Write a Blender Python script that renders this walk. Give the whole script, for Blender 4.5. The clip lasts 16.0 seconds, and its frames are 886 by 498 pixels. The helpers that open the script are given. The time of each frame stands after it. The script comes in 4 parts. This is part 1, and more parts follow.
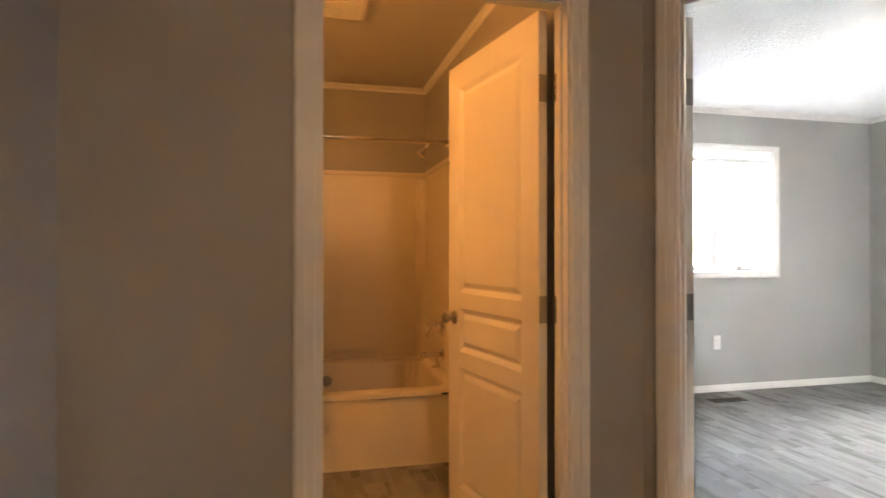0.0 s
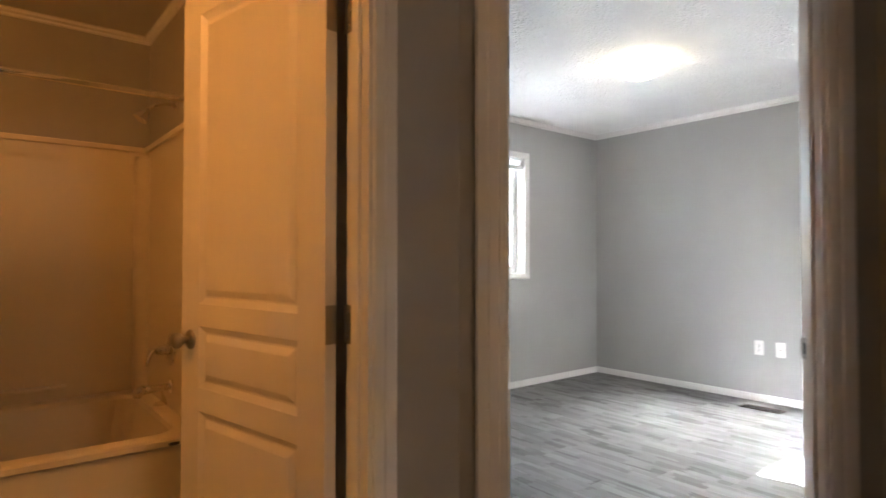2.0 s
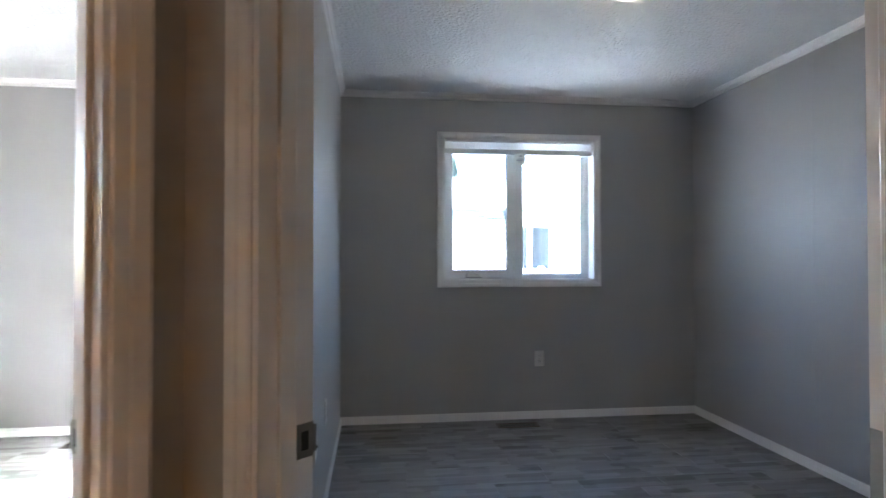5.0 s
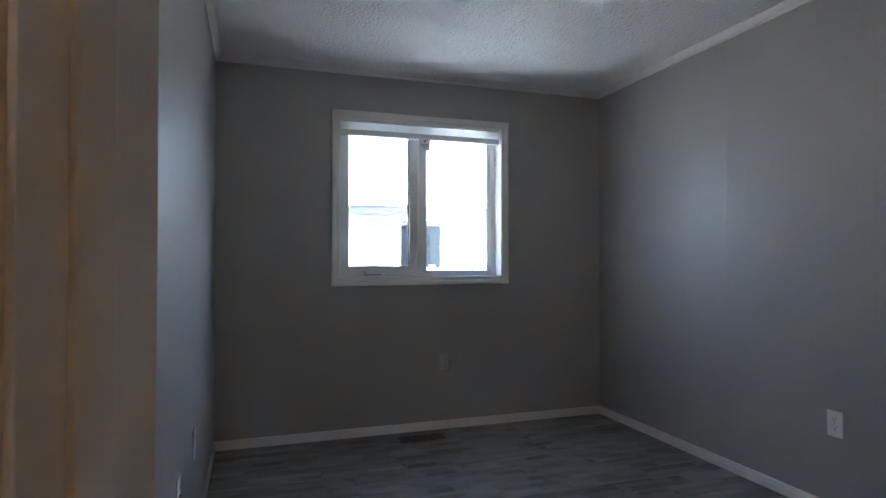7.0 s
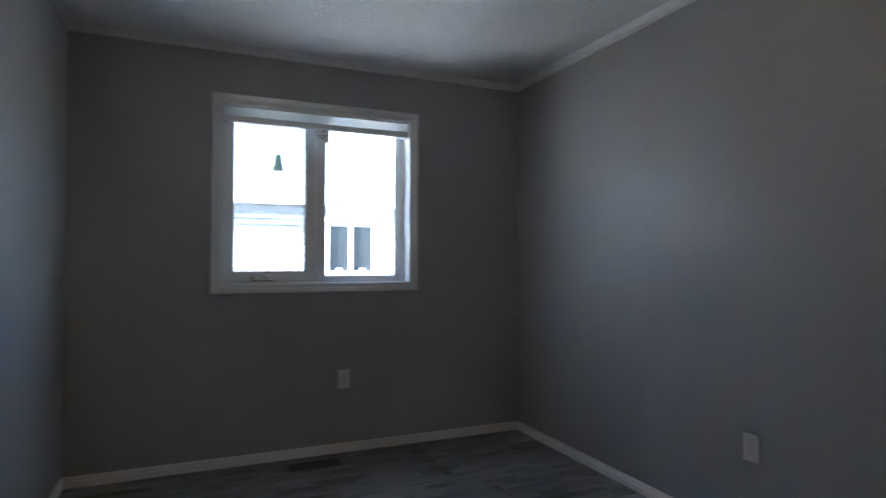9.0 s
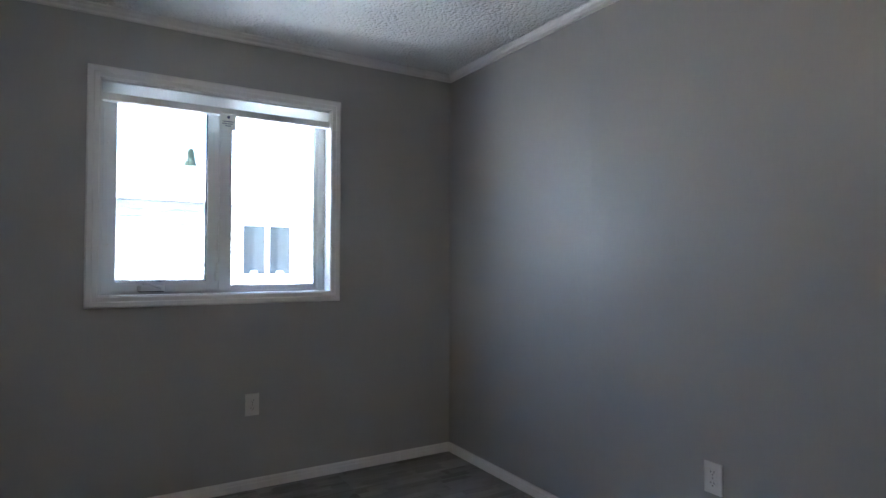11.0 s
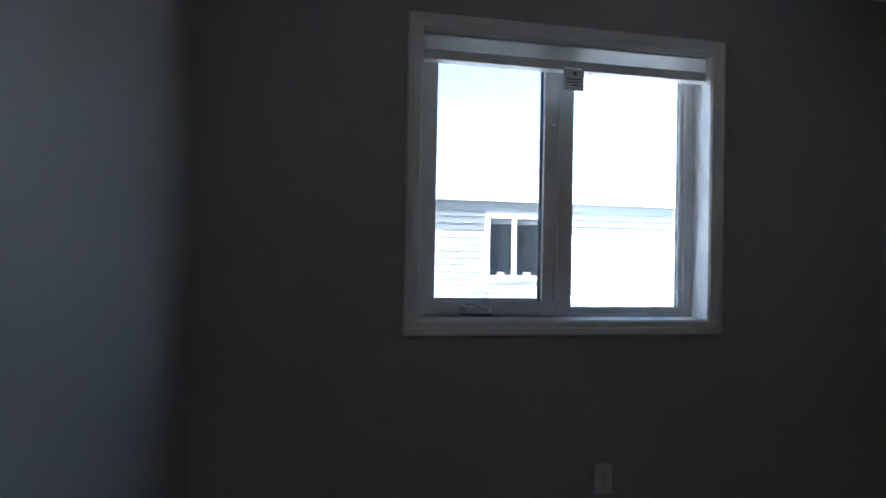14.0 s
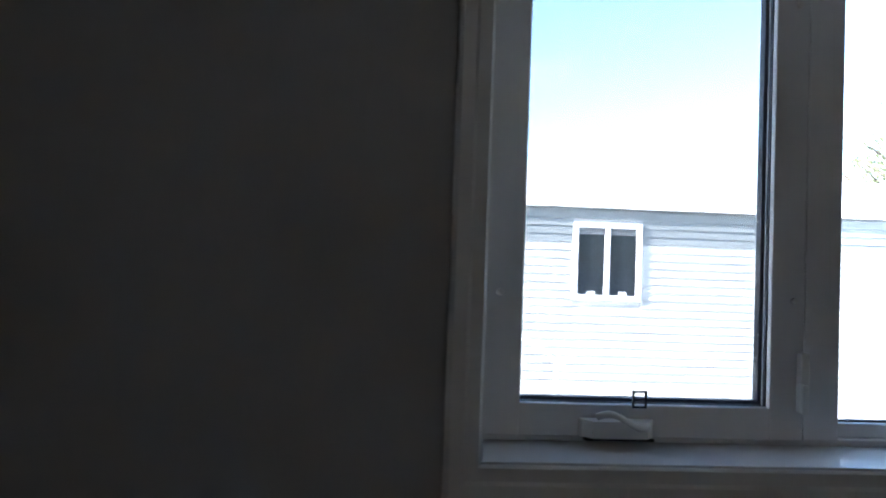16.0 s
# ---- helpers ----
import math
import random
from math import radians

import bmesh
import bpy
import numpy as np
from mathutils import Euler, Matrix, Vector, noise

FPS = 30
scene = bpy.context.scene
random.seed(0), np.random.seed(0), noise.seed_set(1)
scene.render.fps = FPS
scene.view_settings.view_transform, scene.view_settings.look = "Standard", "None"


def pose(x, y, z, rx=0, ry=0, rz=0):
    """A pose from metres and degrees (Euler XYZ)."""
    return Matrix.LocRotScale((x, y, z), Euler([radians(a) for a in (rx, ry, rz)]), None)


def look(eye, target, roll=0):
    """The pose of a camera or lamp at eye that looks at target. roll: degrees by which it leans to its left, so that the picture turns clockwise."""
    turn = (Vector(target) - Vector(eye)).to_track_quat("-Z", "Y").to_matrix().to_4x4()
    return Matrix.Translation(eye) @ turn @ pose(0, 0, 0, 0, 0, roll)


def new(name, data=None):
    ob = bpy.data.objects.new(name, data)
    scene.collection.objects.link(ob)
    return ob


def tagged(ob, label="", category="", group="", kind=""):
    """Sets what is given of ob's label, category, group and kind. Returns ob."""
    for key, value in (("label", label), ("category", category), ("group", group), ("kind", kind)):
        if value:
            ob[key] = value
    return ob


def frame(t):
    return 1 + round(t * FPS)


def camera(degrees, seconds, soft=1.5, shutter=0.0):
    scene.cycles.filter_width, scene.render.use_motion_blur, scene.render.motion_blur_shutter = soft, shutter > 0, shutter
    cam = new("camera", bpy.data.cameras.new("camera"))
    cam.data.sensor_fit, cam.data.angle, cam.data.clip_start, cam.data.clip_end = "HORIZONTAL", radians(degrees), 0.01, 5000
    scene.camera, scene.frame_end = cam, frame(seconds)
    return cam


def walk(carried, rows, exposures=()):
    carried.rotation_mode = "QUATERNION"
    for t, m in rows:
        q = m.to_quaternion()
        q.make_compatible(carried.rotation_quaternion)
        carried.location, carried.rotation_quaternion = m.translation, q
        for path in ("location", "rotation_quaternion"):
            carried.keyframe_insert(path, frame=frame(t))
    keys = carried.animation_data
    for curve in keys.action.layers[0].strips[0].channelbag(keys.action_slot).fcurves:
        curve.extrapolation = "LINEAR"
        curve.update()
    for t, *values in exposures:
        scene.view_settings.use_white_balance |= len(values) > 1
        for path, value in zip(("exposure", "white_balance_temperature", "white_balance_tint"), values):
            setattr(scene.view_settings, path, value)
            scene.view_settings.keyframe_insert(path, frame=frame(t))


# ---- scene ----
cam = camera(75.0, 16.0, shutter=0.4)
PATH = [
    (0, pose(0.294, 0.347, 1.172, 90.42, 0, -13.65) @ pose(0, 0, 0, 0, 0, 0.01)),
    (0.5, pose(0.355, 0.630, 1.160, 90.33, 0, -21.74) @ pose(0, 0, 0, 0, 0, 0.06)),
    (1, pose(0.441, 0.889, 1.136, 90.54, 0, -28.63) @ pose(0, 0, 0, 0, 0, -0.05)),
    (1.5, pose(0.452, 0.978, 1.131, 90.89, 0, -33.03) @ pose(0, 0, 0, 0, 0, -0.00)),
    (2, pose(0.437, 0.962, 1.133, 91.10, 0, -38.86) @ pose(0, 0, 0, 0, 0, -0.00)),
    (2.5, pose(0.480, 0.835, 1.136, 91.16, 0, -45.85) @ pose(0, 0, 0, 0, 0, -0.26)),
    (3, pose(0.542, 0.785, 1.140, 91.35, 0, -55.12) @ pose(0, 0, 0, 0, 0, 0.23)),
    (3.5, pose(0.660, 0.813, 1.154, 91.23, 0, -72.09) @ pose(0, 0, 0, 0, 0, -0.08)),
    (4, pose(0.855, 0.906, 1.167, 91.12, 0, -82.22) @ pose(0, 0, 0, 0, 0, -0.17)),
    (4.5, pose(1.021, 1.005, 1.176, 90.94, 0, -88.17) @ pose(0, 0, 0, 0, 0, 0.02)),
    (5, pose(1.147, 1.074, 1.194, 90.88, 0, -96.85) @ pose(0, 0, 0, 0, 0, -0.05)),
    (7.5, pose(1.699, 1.100, 1.151, 90.94, 0, -108.74) @ pose(0, 0, 0, 0, 0, -0.13)),
    (8, pose(1.771, 0.934, 1.181, 90.97, 0, -109.13) @ pose(0, 0, 0, 0, 0, -0.25)),
    (8.5, pose(1.785, 0.772, 1.139, 91.32, 0, -109.20) @ pose(0, 0, 0, 0, 0, -0.12)),
    (9, pose(1.849, 0.716, 1.171, 91.14, 0, -113.62) @ pose(0, 0, 0, 0, 0, 0.17)),
    (9.5, pose(1.878, 0.629, 1.176, 91.38, 0, -121.26) @ pose(0, 0, 0, 0, 0, 0.14)),
    (12, pose(2.527, 0.576, 1.220, 90.89, 0, -120.83) @ pose(0, 0, 0, 0, 0, 0.50)),
    (12.5, pose(2.687, 0.577, 1.190, 91.02, 0, -115.86) @ pose(0, 0, 0, 0, 0, 0.39)),
    (13, pose(2.858, 0.671, 1.177, 91.23, 0, -108.90) @ pose(0, 0, 0, 0, 0, 0.73)),
    (13.5, pose(3.059, 0.808, 1.231, 90.66, 0, -102.16) @ pose(0, 0, 0, 0, 0, 1.19)),
    (14, pose(3.331, 0.854, 1.262, 90.69, 0, -100.72) @ pose(0, 0, 0, 0, 0, 1.14)),
    (14.5, pose(3.658, 0.883, 1.292, 91.62, 0, -96.65) @ pose(0, 0, 0, 0, 0, 1.44)),
    (15, pose(3.969, 0.908, 1.343, 91.49, 0, -93.37) @ pose(0, 0, 0, 0, 0, 1.93)),
    (15.5, pose(4.250, 0.830, 1.319, 91.59, 0, -93.09) @ pose(0, 0, 0, 0, 0, 1.46)),
    (16, pose(4.502, 0.671, 1.319, 91.45, 0, -93.15) @ pose(0, 0, 0, 0, 0, 2.09)),
]
# the film brightens in the hall and darkens as the window fills the view
EXPOSURES = [(0.0, 5.85, 5900, 10), (0.5, 5.8, 5900, 10), (1.0, 5.65, 5900, 10), (1.5, 5.4, 5900, 10), (2.0, 5.25, 5800, 10), (2.5, 5.15, 5700, 10), (3.0, 5.1, 5650, 10), (3.5, 5.15, 5600, 10),
             (4.0, 5.4, 5600, 10), (5.0, 5.95, 5650, 10), (7.5, 5.15, 5750, 10), (9.0, 4.9, 5750, 10), (9.5, 5.0, 5750, 10), (12.0, 5.9, 5750, 10), (12.5, 5.65, 5750, 10),
             (13.0, 5.1, 5700, 10), (13.5, 4.5, 5700, 10), (14.5, 3.75, 5700, 10), (15.0, 3.55, 5800, 10), (15.5, 3.85, 5800, 10), (16.0, 4.0, 5800, 10)]
walk(cam, PATH, EXPOSURES)

# ---- daylight ----
SUN_WAY = Vector((0.43, -2.37, -1.07)).normalized()
world = bpy.data.worlds.new("sky")
scene.world = world
world.use_nodes = True
wn = world.node_tree
sky = wn.nodes.new("ShaderNodeTexSky")
sky.sky_type, sky.sun_disc = "NISHITA", False
sky.dust_density, sky.air_density = 0.4, 1.0
sky.sun_elevation = math.asin(-SUN_WAY.z)
sky.sun_rotation = math.atan2(-SUN_WAY.x, -SUN_WAY.y)
wn.links.new(sky.outputs[0], wn.nodes["Background"].inputs[0])
wn.nodes["Background"].inputs[1].default_value = 0.095
sun = new("sun", bpy.data.lights.new("sun", "SUN"))
sun.data.energy, sun.data.angle, sun.data.color = 3.8, radians(0.5), (1.0, 0.95, 0.87)
sun.matrix_world = look((0, 0, 20), Vector((0, 0, 20)) + SUN_WAY)
LAMP_B1, LAMP_B2, LAMP_HALL, LAMP_BATH = 0.75, 0.35, 3.1, 2.8


# ---- materials ----
def mat(name, color, rough=0.6, metal=0.0, vary=0.06, scale=6.0, grain=60.0, bump=0.05, stretch=(1, 1, 1), random_mix=0.0, coat=0.0):
    m = bpy.data.materials.new(name)
    m.use_nodes = True
    nt = m.node_tree
    b = nt.nodes["Principled BSDF"]
    geo = nt.nodes.new("ShaderNodeNewGeometry")
    mp = nt.nodes.new("ShaderNodeMapping")
    mp.inputs["Scale"].default_value = stretch
    nt.links.new(geo.outputs["Position"], mp.inputs[0])
    big, fine = nt.nodes.new("ShaderNodeTexNoise"), nt.nodes.new("ShaderNodeTexNoise")
    for n, s, d in ((big, scale, 3), (fine, grain, 4)):
        n.inputs["Scale"].default_value, n.inputs["Detail"].default_value = s, d
        nt.links.new(mp.outputs[0], n.inputs["Vector"])
    add = nt.nodes.new("ShaderNodeMath")
    add.operation = "MULTIPLY_ADD"
    nt.links.new(fine.outputs[0], add.inputs[0])
    add.inputs[1].default_value = 0.5
    nt.links.new(big.outputs[0], add.inputs[2])
    mr = nt.nodes.new("ShaderNodeMapRange")
    mr.inputs[1].default_value, mr.inputs[2].default_value = 0.45, 1.05
    mr.inputs[3].default_value, mr.inputs[4].default_value = 1 - vary, 1 + vary
    nt.links.new(add.outputs[0], mr.inputs[0])
    mul = nt.nodes.new("ShaderNodeVectorMath")
    mul.operation = "SCALE"
    mul.inputs[0].default_value = color
    nt.links.new(mr.outputs[0], mul.inputs["Scale"])
    nt.links.new(mul.outputs[0], b.inputs["Base Color"])
    rr = nt.nodes.new("ShaderNodeMapRange")
    rr.inputs[3].default_value, rr.inputs[4].default_value = max(0.02, rough - 0.06), min(1, rough + 0.06)
    nt.links.new(big.outputs[0], rr.inputs[0])
    nt.links.new(rr.outputs[0], b.inputs["Roughness"])
    b.inputs["Metallic"].default_value = metal
    b.inputs["Coat Weight"].default_value = coat
    if bump:
        bp = nt.nodes.new("ShaderNodeBump")
        bp.inputs["Strength"].default_value, bp.inputs["Distance"].default_value = bump, 0.003
        nt.links.new(fine.outputs[0], bp.inputs["Height"])
        nt.links.new(bp.outputs[0], b.inputs["Normal"])
    return m


def glow(name, color, strength):
    m = mat(name, (0.85, 0.83, 0.78), 0.3, bump=0)
    b = m.node_tree.nodes["Principled BSDF"]
    b.inputs["Emission Color"].default_value, b.inputs["Emission Strength"].default_value = (*color, 1), strength
    return m


def stipple():
    """Sprayed stipple on a ceiling: rounded crumbs of several sizes."""
    m = mat("ceiling_stipple", (0.85, 0.85, 0.84), 0.85, vary=0.03, bump=0)
    nt = m.node_tree
    geo = [n for n in nt.nodes if n.type == "NEW_GEOMETRY"][0]
    v, n = nt.nodes.new("ShaderNodeTexVoronoi"), nt.nodes.new("ShaderNodeTexNoise")
    v.feature, v.inputs["Scale"].default_value = "SMOOTH_F1", 75
    n.inputs["Scale"].default_value, n.inputs["Detail"].default_value = 52, 4
    mix = nt.nodes.new("ShaderNodeMath")
    mix.operation = "MULTIPLY"
    for a in (v, n):
        nt.links.new(geo.outputs["Position"], a.inputs["Vector"])
    nt.links.new(v.outputs["Distance"], mix.inputs[0])
    nt.links.new(n.outputs[0], mix.inputs[1])
    bp = nt.nodes.new("ShaderNodeBump")
    bp.invert = True
    bp.inputs["Strength"].default_value, bp.inputs["Distance"].default_value = 1.0, 0.014
    nt.links.new(mix.outputs[0], bp.inputs["Height"])
    nt.links.new(bp.outputs[0], nt.nodes["Principled BSDF"].inputs["Normal"])
    return m


def plank_material():
    """Printed grey driftwood: each plank its own tone, with blocky pale and dark streaks along it."""
    m = bpy.data.materials.new("driftwood_plank")
    m.use_nodes = True
    nt = m.node_tree
    b = nt.nodes["Principled BSDF"]
    info, geo = nt.nodes.new("ShaderNodeObjectInfo"), nt.nodes.new("ShaderNodeNewGeometry")
    off = nt.nodes.new("ShaderNodeVectorMath")
    off.operation = "MULTIPLY_ADD"
    off.inputs[1].default_value = (37, 91, 13)
    nt.links.new(info.outputs["Random"], off.inputs[0])
    nt.links.new(geo.outputs["Position"], off.inputs[2])
    def noise_at(scale, detail, s):
        mp, n = nt.nodes.new("ShaderNodeMapping"), nt.nodes.new("ShaderNodeTexNoise")
        mp.inputs["Scale"].default_value = s
        n.inputs["Scale"].default_value, n.inputs["Detail"].default_value = scale, detail
        nt.links.new(off.outputs[0], mp.inputs[0])
        nt.links.new(mp.outputs[0], n.inputs["Vector"])
        return n
    streak, grain, ragged = noise_at(1.0, 4, (30, 5.0, 1)), noise_at(1.0, 6, (240, 9, 1)), noise_at(1.0, 2, (45, 9, 1))
    def math_node(op, a, c=None, d=None):
        k = nt.nodes.new("ShaderNodeMath")
        k.operation = op
        for i, x in enumerate((a, c, d)):
            if x is None:
                continue
            if isinstance(x, (int, float)):
                k.inputs[i].default_value = x
            else:
                nt.links.new(x, k.inputs[i])
        return k.outputs[0]
    xyz = nt.nodes.new("ShaderNodeSeparateXYZ")
    nt.links.new(off.outputs[0], xyz.inputs[0])
    def block(width, length):
        """Printed strips of one tone each, with ragged ends."""
        strip = math_node("FLOOR", math_node("MULTIPLY_ADD", xyz.outputs[0], 1 / width, math_node("MULTIPLY", ragged.outputs[0], 0.35)))
        shift = nt.nodes.new("ShaderNodeTexWhiteNoise")
        shift.noise_dimensions = "1D"
        nt.links.new(strip, shift.inputs["W"])
        along_y = math_node("MULTIPLY_ADD", shift.outputs["Value"], 9.0, math_node("MULTIPLY_ADD", xyz.outputs[1], 1 / length, math_node("MULTIPLY", ragged.outputs[0], 0.5)))
        cell = nt.nodes.new("ShaderNodeCombineXYZ")
        nt.links.new(strip, cell.inputs[0])
        nt.links.new(math_node("FLOOR", along_y), cell.inputs[1])
        w = nt.nodes.new("ShaderNodeTexWhiteNoise")
        w.noise_dimensions = "2D"
        nt.links.new(cell.outputs[0], w.inputs["Vector"])
        return w.outputs["Value"]
    fine_block = math_node("POWER", block(0.050, 0.17), 2.0)
    tone = math_node("MULTIPLY_ADD", info.outputs["Random"], 0.24, math_node("MULTIPLY_ADD", fine_block, -0.34, math_node("MULTIPLY_ADD", block(0.100, 0.30), 0.26, math_node("MULTIPLY_ADD", streak.outputs[0], 0.26, math_node("MULTIPLY_ADD", grain.outputs[0], 0.12, 0.26)))))
    ramp = nt.nodes.new("ShaderNodeValToRGB")
    e = ramp.color_ramp.elements
    e[0].position, e[0].color = 0.25, (0.105, 0.101, 0.096, 1)
    e[1].position, e[1].color = 0.85, (0.285, 0.280, 0.275, 1)
    mid = e.new(0.50)
    mid.color = (0.185, 0.181, 0.177, 1)
    nt.links.new(tone, ramp.inputs[0])
    nt.links.new(ramp.outputs[0], b.inputs["Base Color"])
    b.inputs["Roughness"].default_value = 0.6
    bp = nt.nodes.new("ShaderNodeBump")
    bp.inputs["Strength"].default_value, bp.inputs["Distance"].default_value = 0.12, 0.002
    nt.links.new(grain.outputs[0], bp.inputs["Height"])
    nt.links.new(bp.outputs[0], b.inputs["Normal"])
    return m


def glass_material():
    m = bpy.data.materials.new("window_glass")
    m.use_nodes = True
    nt = m.node_tree
    b = nt.nodes["Principled BSDF"]
    b.inputs["Roughness"].default_value, b.inputs["IOR"].default_value = 0.0, 1.45
    b.inputs["Transmission Weight"].default_value = 1.0
    return m


def screen_material():
    """Insect mesh too fine to tell its wires apart: part wire, part open."""
    m = mat("insect_mesh", (0.10, 0.10, 0.10), 0.6, bump=0)
    nt = m.node_tree
    clear, mix = nt.nodes.new("ShaderNodeBsdfTransparent"), nt.nodes.new("ShaderNodeMixShader")
    mix.inputs[0].default_value = 0.68
    nt.links.new(nt.nodes["Principled BSDF"].outputs[0], mix.inputs[1])
    nt.links.new(clear.outputs[0], mix.inputs[2])
    nt.links.new(mix.outputs[0], [n for n in nt.nodes if n.type == "OUTPUT_MATERIAL"][0].inputs[0])
    return m


WALL = mat("wall_panel_paint", (0.385, 0.38, 0.37), 0.45, vary=0.035, scale=2.5, grain=90, bump=0.06, stretch=(1, 1, 0.25))
TRIM = mat("white_trim_paint", (0.78, 0.77, 0.75), 0.36, vary=0.015, scale=3, grain=25, bump=0.0)
DOOR = mat("door_paint", (0.74, 0.71, 0.66), 0.42, vary=0.03, scale=4, grain=70, bump=0.08, stretch=(1, 1, 0.15))
CEIL = stipple()
FLATCEIL = mat("smooth_ceiling_paint", (0.76, 0.74, 0.70), 0.7, vary=0.03, scale=2, grain=40, bump=0.04)
PLANK = plank_material()
SUBFLOOR = mat("joint_vinyl", (0.11, 0.105, 0.10), 0.6)
VINYL = mat("window_vinyl", (0.78, 0.78, 0.78), 0.35, vary=0.02, bump=0.02)
GLASS = glass_material()
SCREEN = screen_material()
RUBBER = mat("black_gasket", (0.012, 0.014, 0.03), 0.5)
PLASTIC = mat("white_plastic", (0.78, 0.77, 0.74), 0.35, vary=0.02, bump=0.0)
SLOT = mat("dark_slot", (0.02, 0.02, 0.02), 0.6)
NICKEL = mat("brushed_nickel", (0.36, 0.34, 0.31), 0.36, metal=1.0, vary=0.08, grain=200, bump=0.05)
CHROME = mat("chrome", (0.72, 0.70, 0.66), 0.10, metal=1.0, vary=0.03, bump=0.0)
BRASS = mat("lamp_ring", (0.62, 0.55, 0.42), 0.3, metal=1.0)
ACRYLIC = mat("tub_acrylic", (0.74, 0.67, 0.52), 0.30, vary=0.02, scale=2, bump=0.0)
PORCELAIN = mat("porcelain", (0.82, 0.81, 0.78), 0.12, vary=0.015, bump=0.0, coat=0.4)
CURTAIN = mat("curtain_cloth", (0.72, 0.69, 0.62), 0.8, vary=0.04, grain=300, bump=0.2)
REGISTER = mat("brown_register", (0.085, 0.06, 0.045), 0.45, metal=0.3)
SHADE = mat("blind_cloth", (0.86, 0.86, 0.85), 0.8, vary=0.03, grain=250, bump=0.1)
st = SHADE.node_tree
tr, mx = st.nodes.new("ShaderNodeBsdfTranslucent"), st.nodes.new("ShaderNodeMixShader")
tr.inputs[0].default_value, mx.inputs[0].default_value = (0.90, 0.91, 0.91, 1), 0.8
st.links.new(st.nodes["Principled BSDF"].outputs[0], mx.inputs[1])
st.links.new(tr.outputs[0], mx.inputs[2])
st.links.new(mx.outputs[0], [n for n in st.nodes if n.type == "OUTPUT_MATERIAL"][0].inputs[0])
PAPER = mat("tag_paper", (0.80, 0.80, 0.78), 0.7)
INK = mat("tag_ink", (0.12, 0.13, 0.22), 0.7)
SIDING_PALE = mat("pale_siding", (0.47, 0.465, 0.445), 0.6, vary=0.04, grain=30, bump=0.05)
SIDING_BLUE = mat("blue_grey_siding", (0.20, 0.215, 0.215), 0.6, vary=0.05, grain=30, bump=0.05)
ROOFING = mat("roof_shingle", (0.52, 0.51, 0.50), 0.9, vary=0.2, grain=20, bump=0.4)
GRAVEL = mat("pale_gravel", (0.74, 0.73, 0.71), 0.95, vary=0.2, scale=0.6, grain=25, bump=0.5)
DARKGLASS = mat("dark_pane", (0.018, 0.024, 0.030), 0.06, vary=0.1, bump=0.0)
DARKGLASS.node_tree.nodes["Principled BSDF"].inputs["Specular IOR Level"].default_value = 0.12
BARK = mat("bark", (0.10, 0.075, 0.055), 0.9, vary=0.3, grain=40, bump=0.6)
NEEDLE = mat("spruce_needles", (0.045, 0.075, 0.05), 0.7, vary=0.35, scale=3)
LEAF = mat("tree_leaves", (0.09, 0.105, 0.045), 0.6, vary=0.35, scale=2)
LAMPGLASS_B1 = glow("lamp_dome_glass", (1.0, 0.80, 0.52), LAMP_B1)
LAMPGLASS_B2 = glow("lamp_dome_glass_dim", (1.0, 0.80, 0.52), LAMP_B2)
LAMPGLASS_HALL = glow("lamp_dome_hall", (1.0, 0.56, 0.25), LAMP_HALL)
BULB = glow("vanity_bulb_glass", (1.0, 0.37, 0.065), LAMP_BATH)


# ---- builders ----
def part(name, bm, material, parent=None, label="", smooth=False):
    me = bpy.data.meshes.new(name)
    bmesh.ops.recalc_face_normals(bm, faces=bm.faces)
    if smooth:
        for f in bm.faces:
            f.smooth = True
    bm.to_mesh(me)
    bm.free()
    me.materials.append(material)
    ob = new(name, me)
    ob.parent = parent
    if label:
        ob["label"] = label
    return ob


def empty(name, m=None):
    ob = new(name)
    ob.matrix_world = m or Matrix()
    return ob


def box(x0, x1, y0, y1, z0, z1, bm=None, bevel=0.0):
    own = bmesh.new()
    g = bmesh.ops.create_cube(own, size=1.0)
    for v in own.verts:
        v.co = ((x0 + x1) / 2 + v.co.x * (x1 - x0), (y0 + y1) / 2 + v.co.y * (y1 - y0), (z0 + z1) / 2 + v.co.z * (z1 - z0))
    if bevel:
        bmesh.ops.bevel(own, geom=own.edges[:], offset=bevel, segments=2, affect="EDGES", profile=0.6)
    return merge(bm, own) if bm is not None else own


def merge(bm, other):
    me = bpy.data.meshes.new("tmp")
    other.to_mesh(me)
    other.free()
    bm.from_mesh(me)
    bpy.data.meshes.remove(me)
    return bm


def sweep(profile, p0, p1, a, b, m0=0.0, m1=0.0, bm=None):
    """A profile of (along a, along b) run from p0 to p1, mitred by m0 and m1."""
    bm = bm if bm is not None else bmesh.new()
    p0, p1, a, b = Vector(p0), Vector(p1), Vector(a), Vector(b)
    d = (p1 - p0).normalized()
    ends = [[bm.verts.new(p + a * u + b * v + d * u * k) for u, v in profile] for p, k in ((p0, m0), (p1, m1))]
    n = len(profile)
    for i in range(n):
        bm.faces.new((ends[0][i], ends[0][(i + 1) % n], ends[1][(i + 1) % n], ends[1][i]))
    bm.faces.new(ends[0])
    bm.faces.new(ends[1][::-1])
    return bm


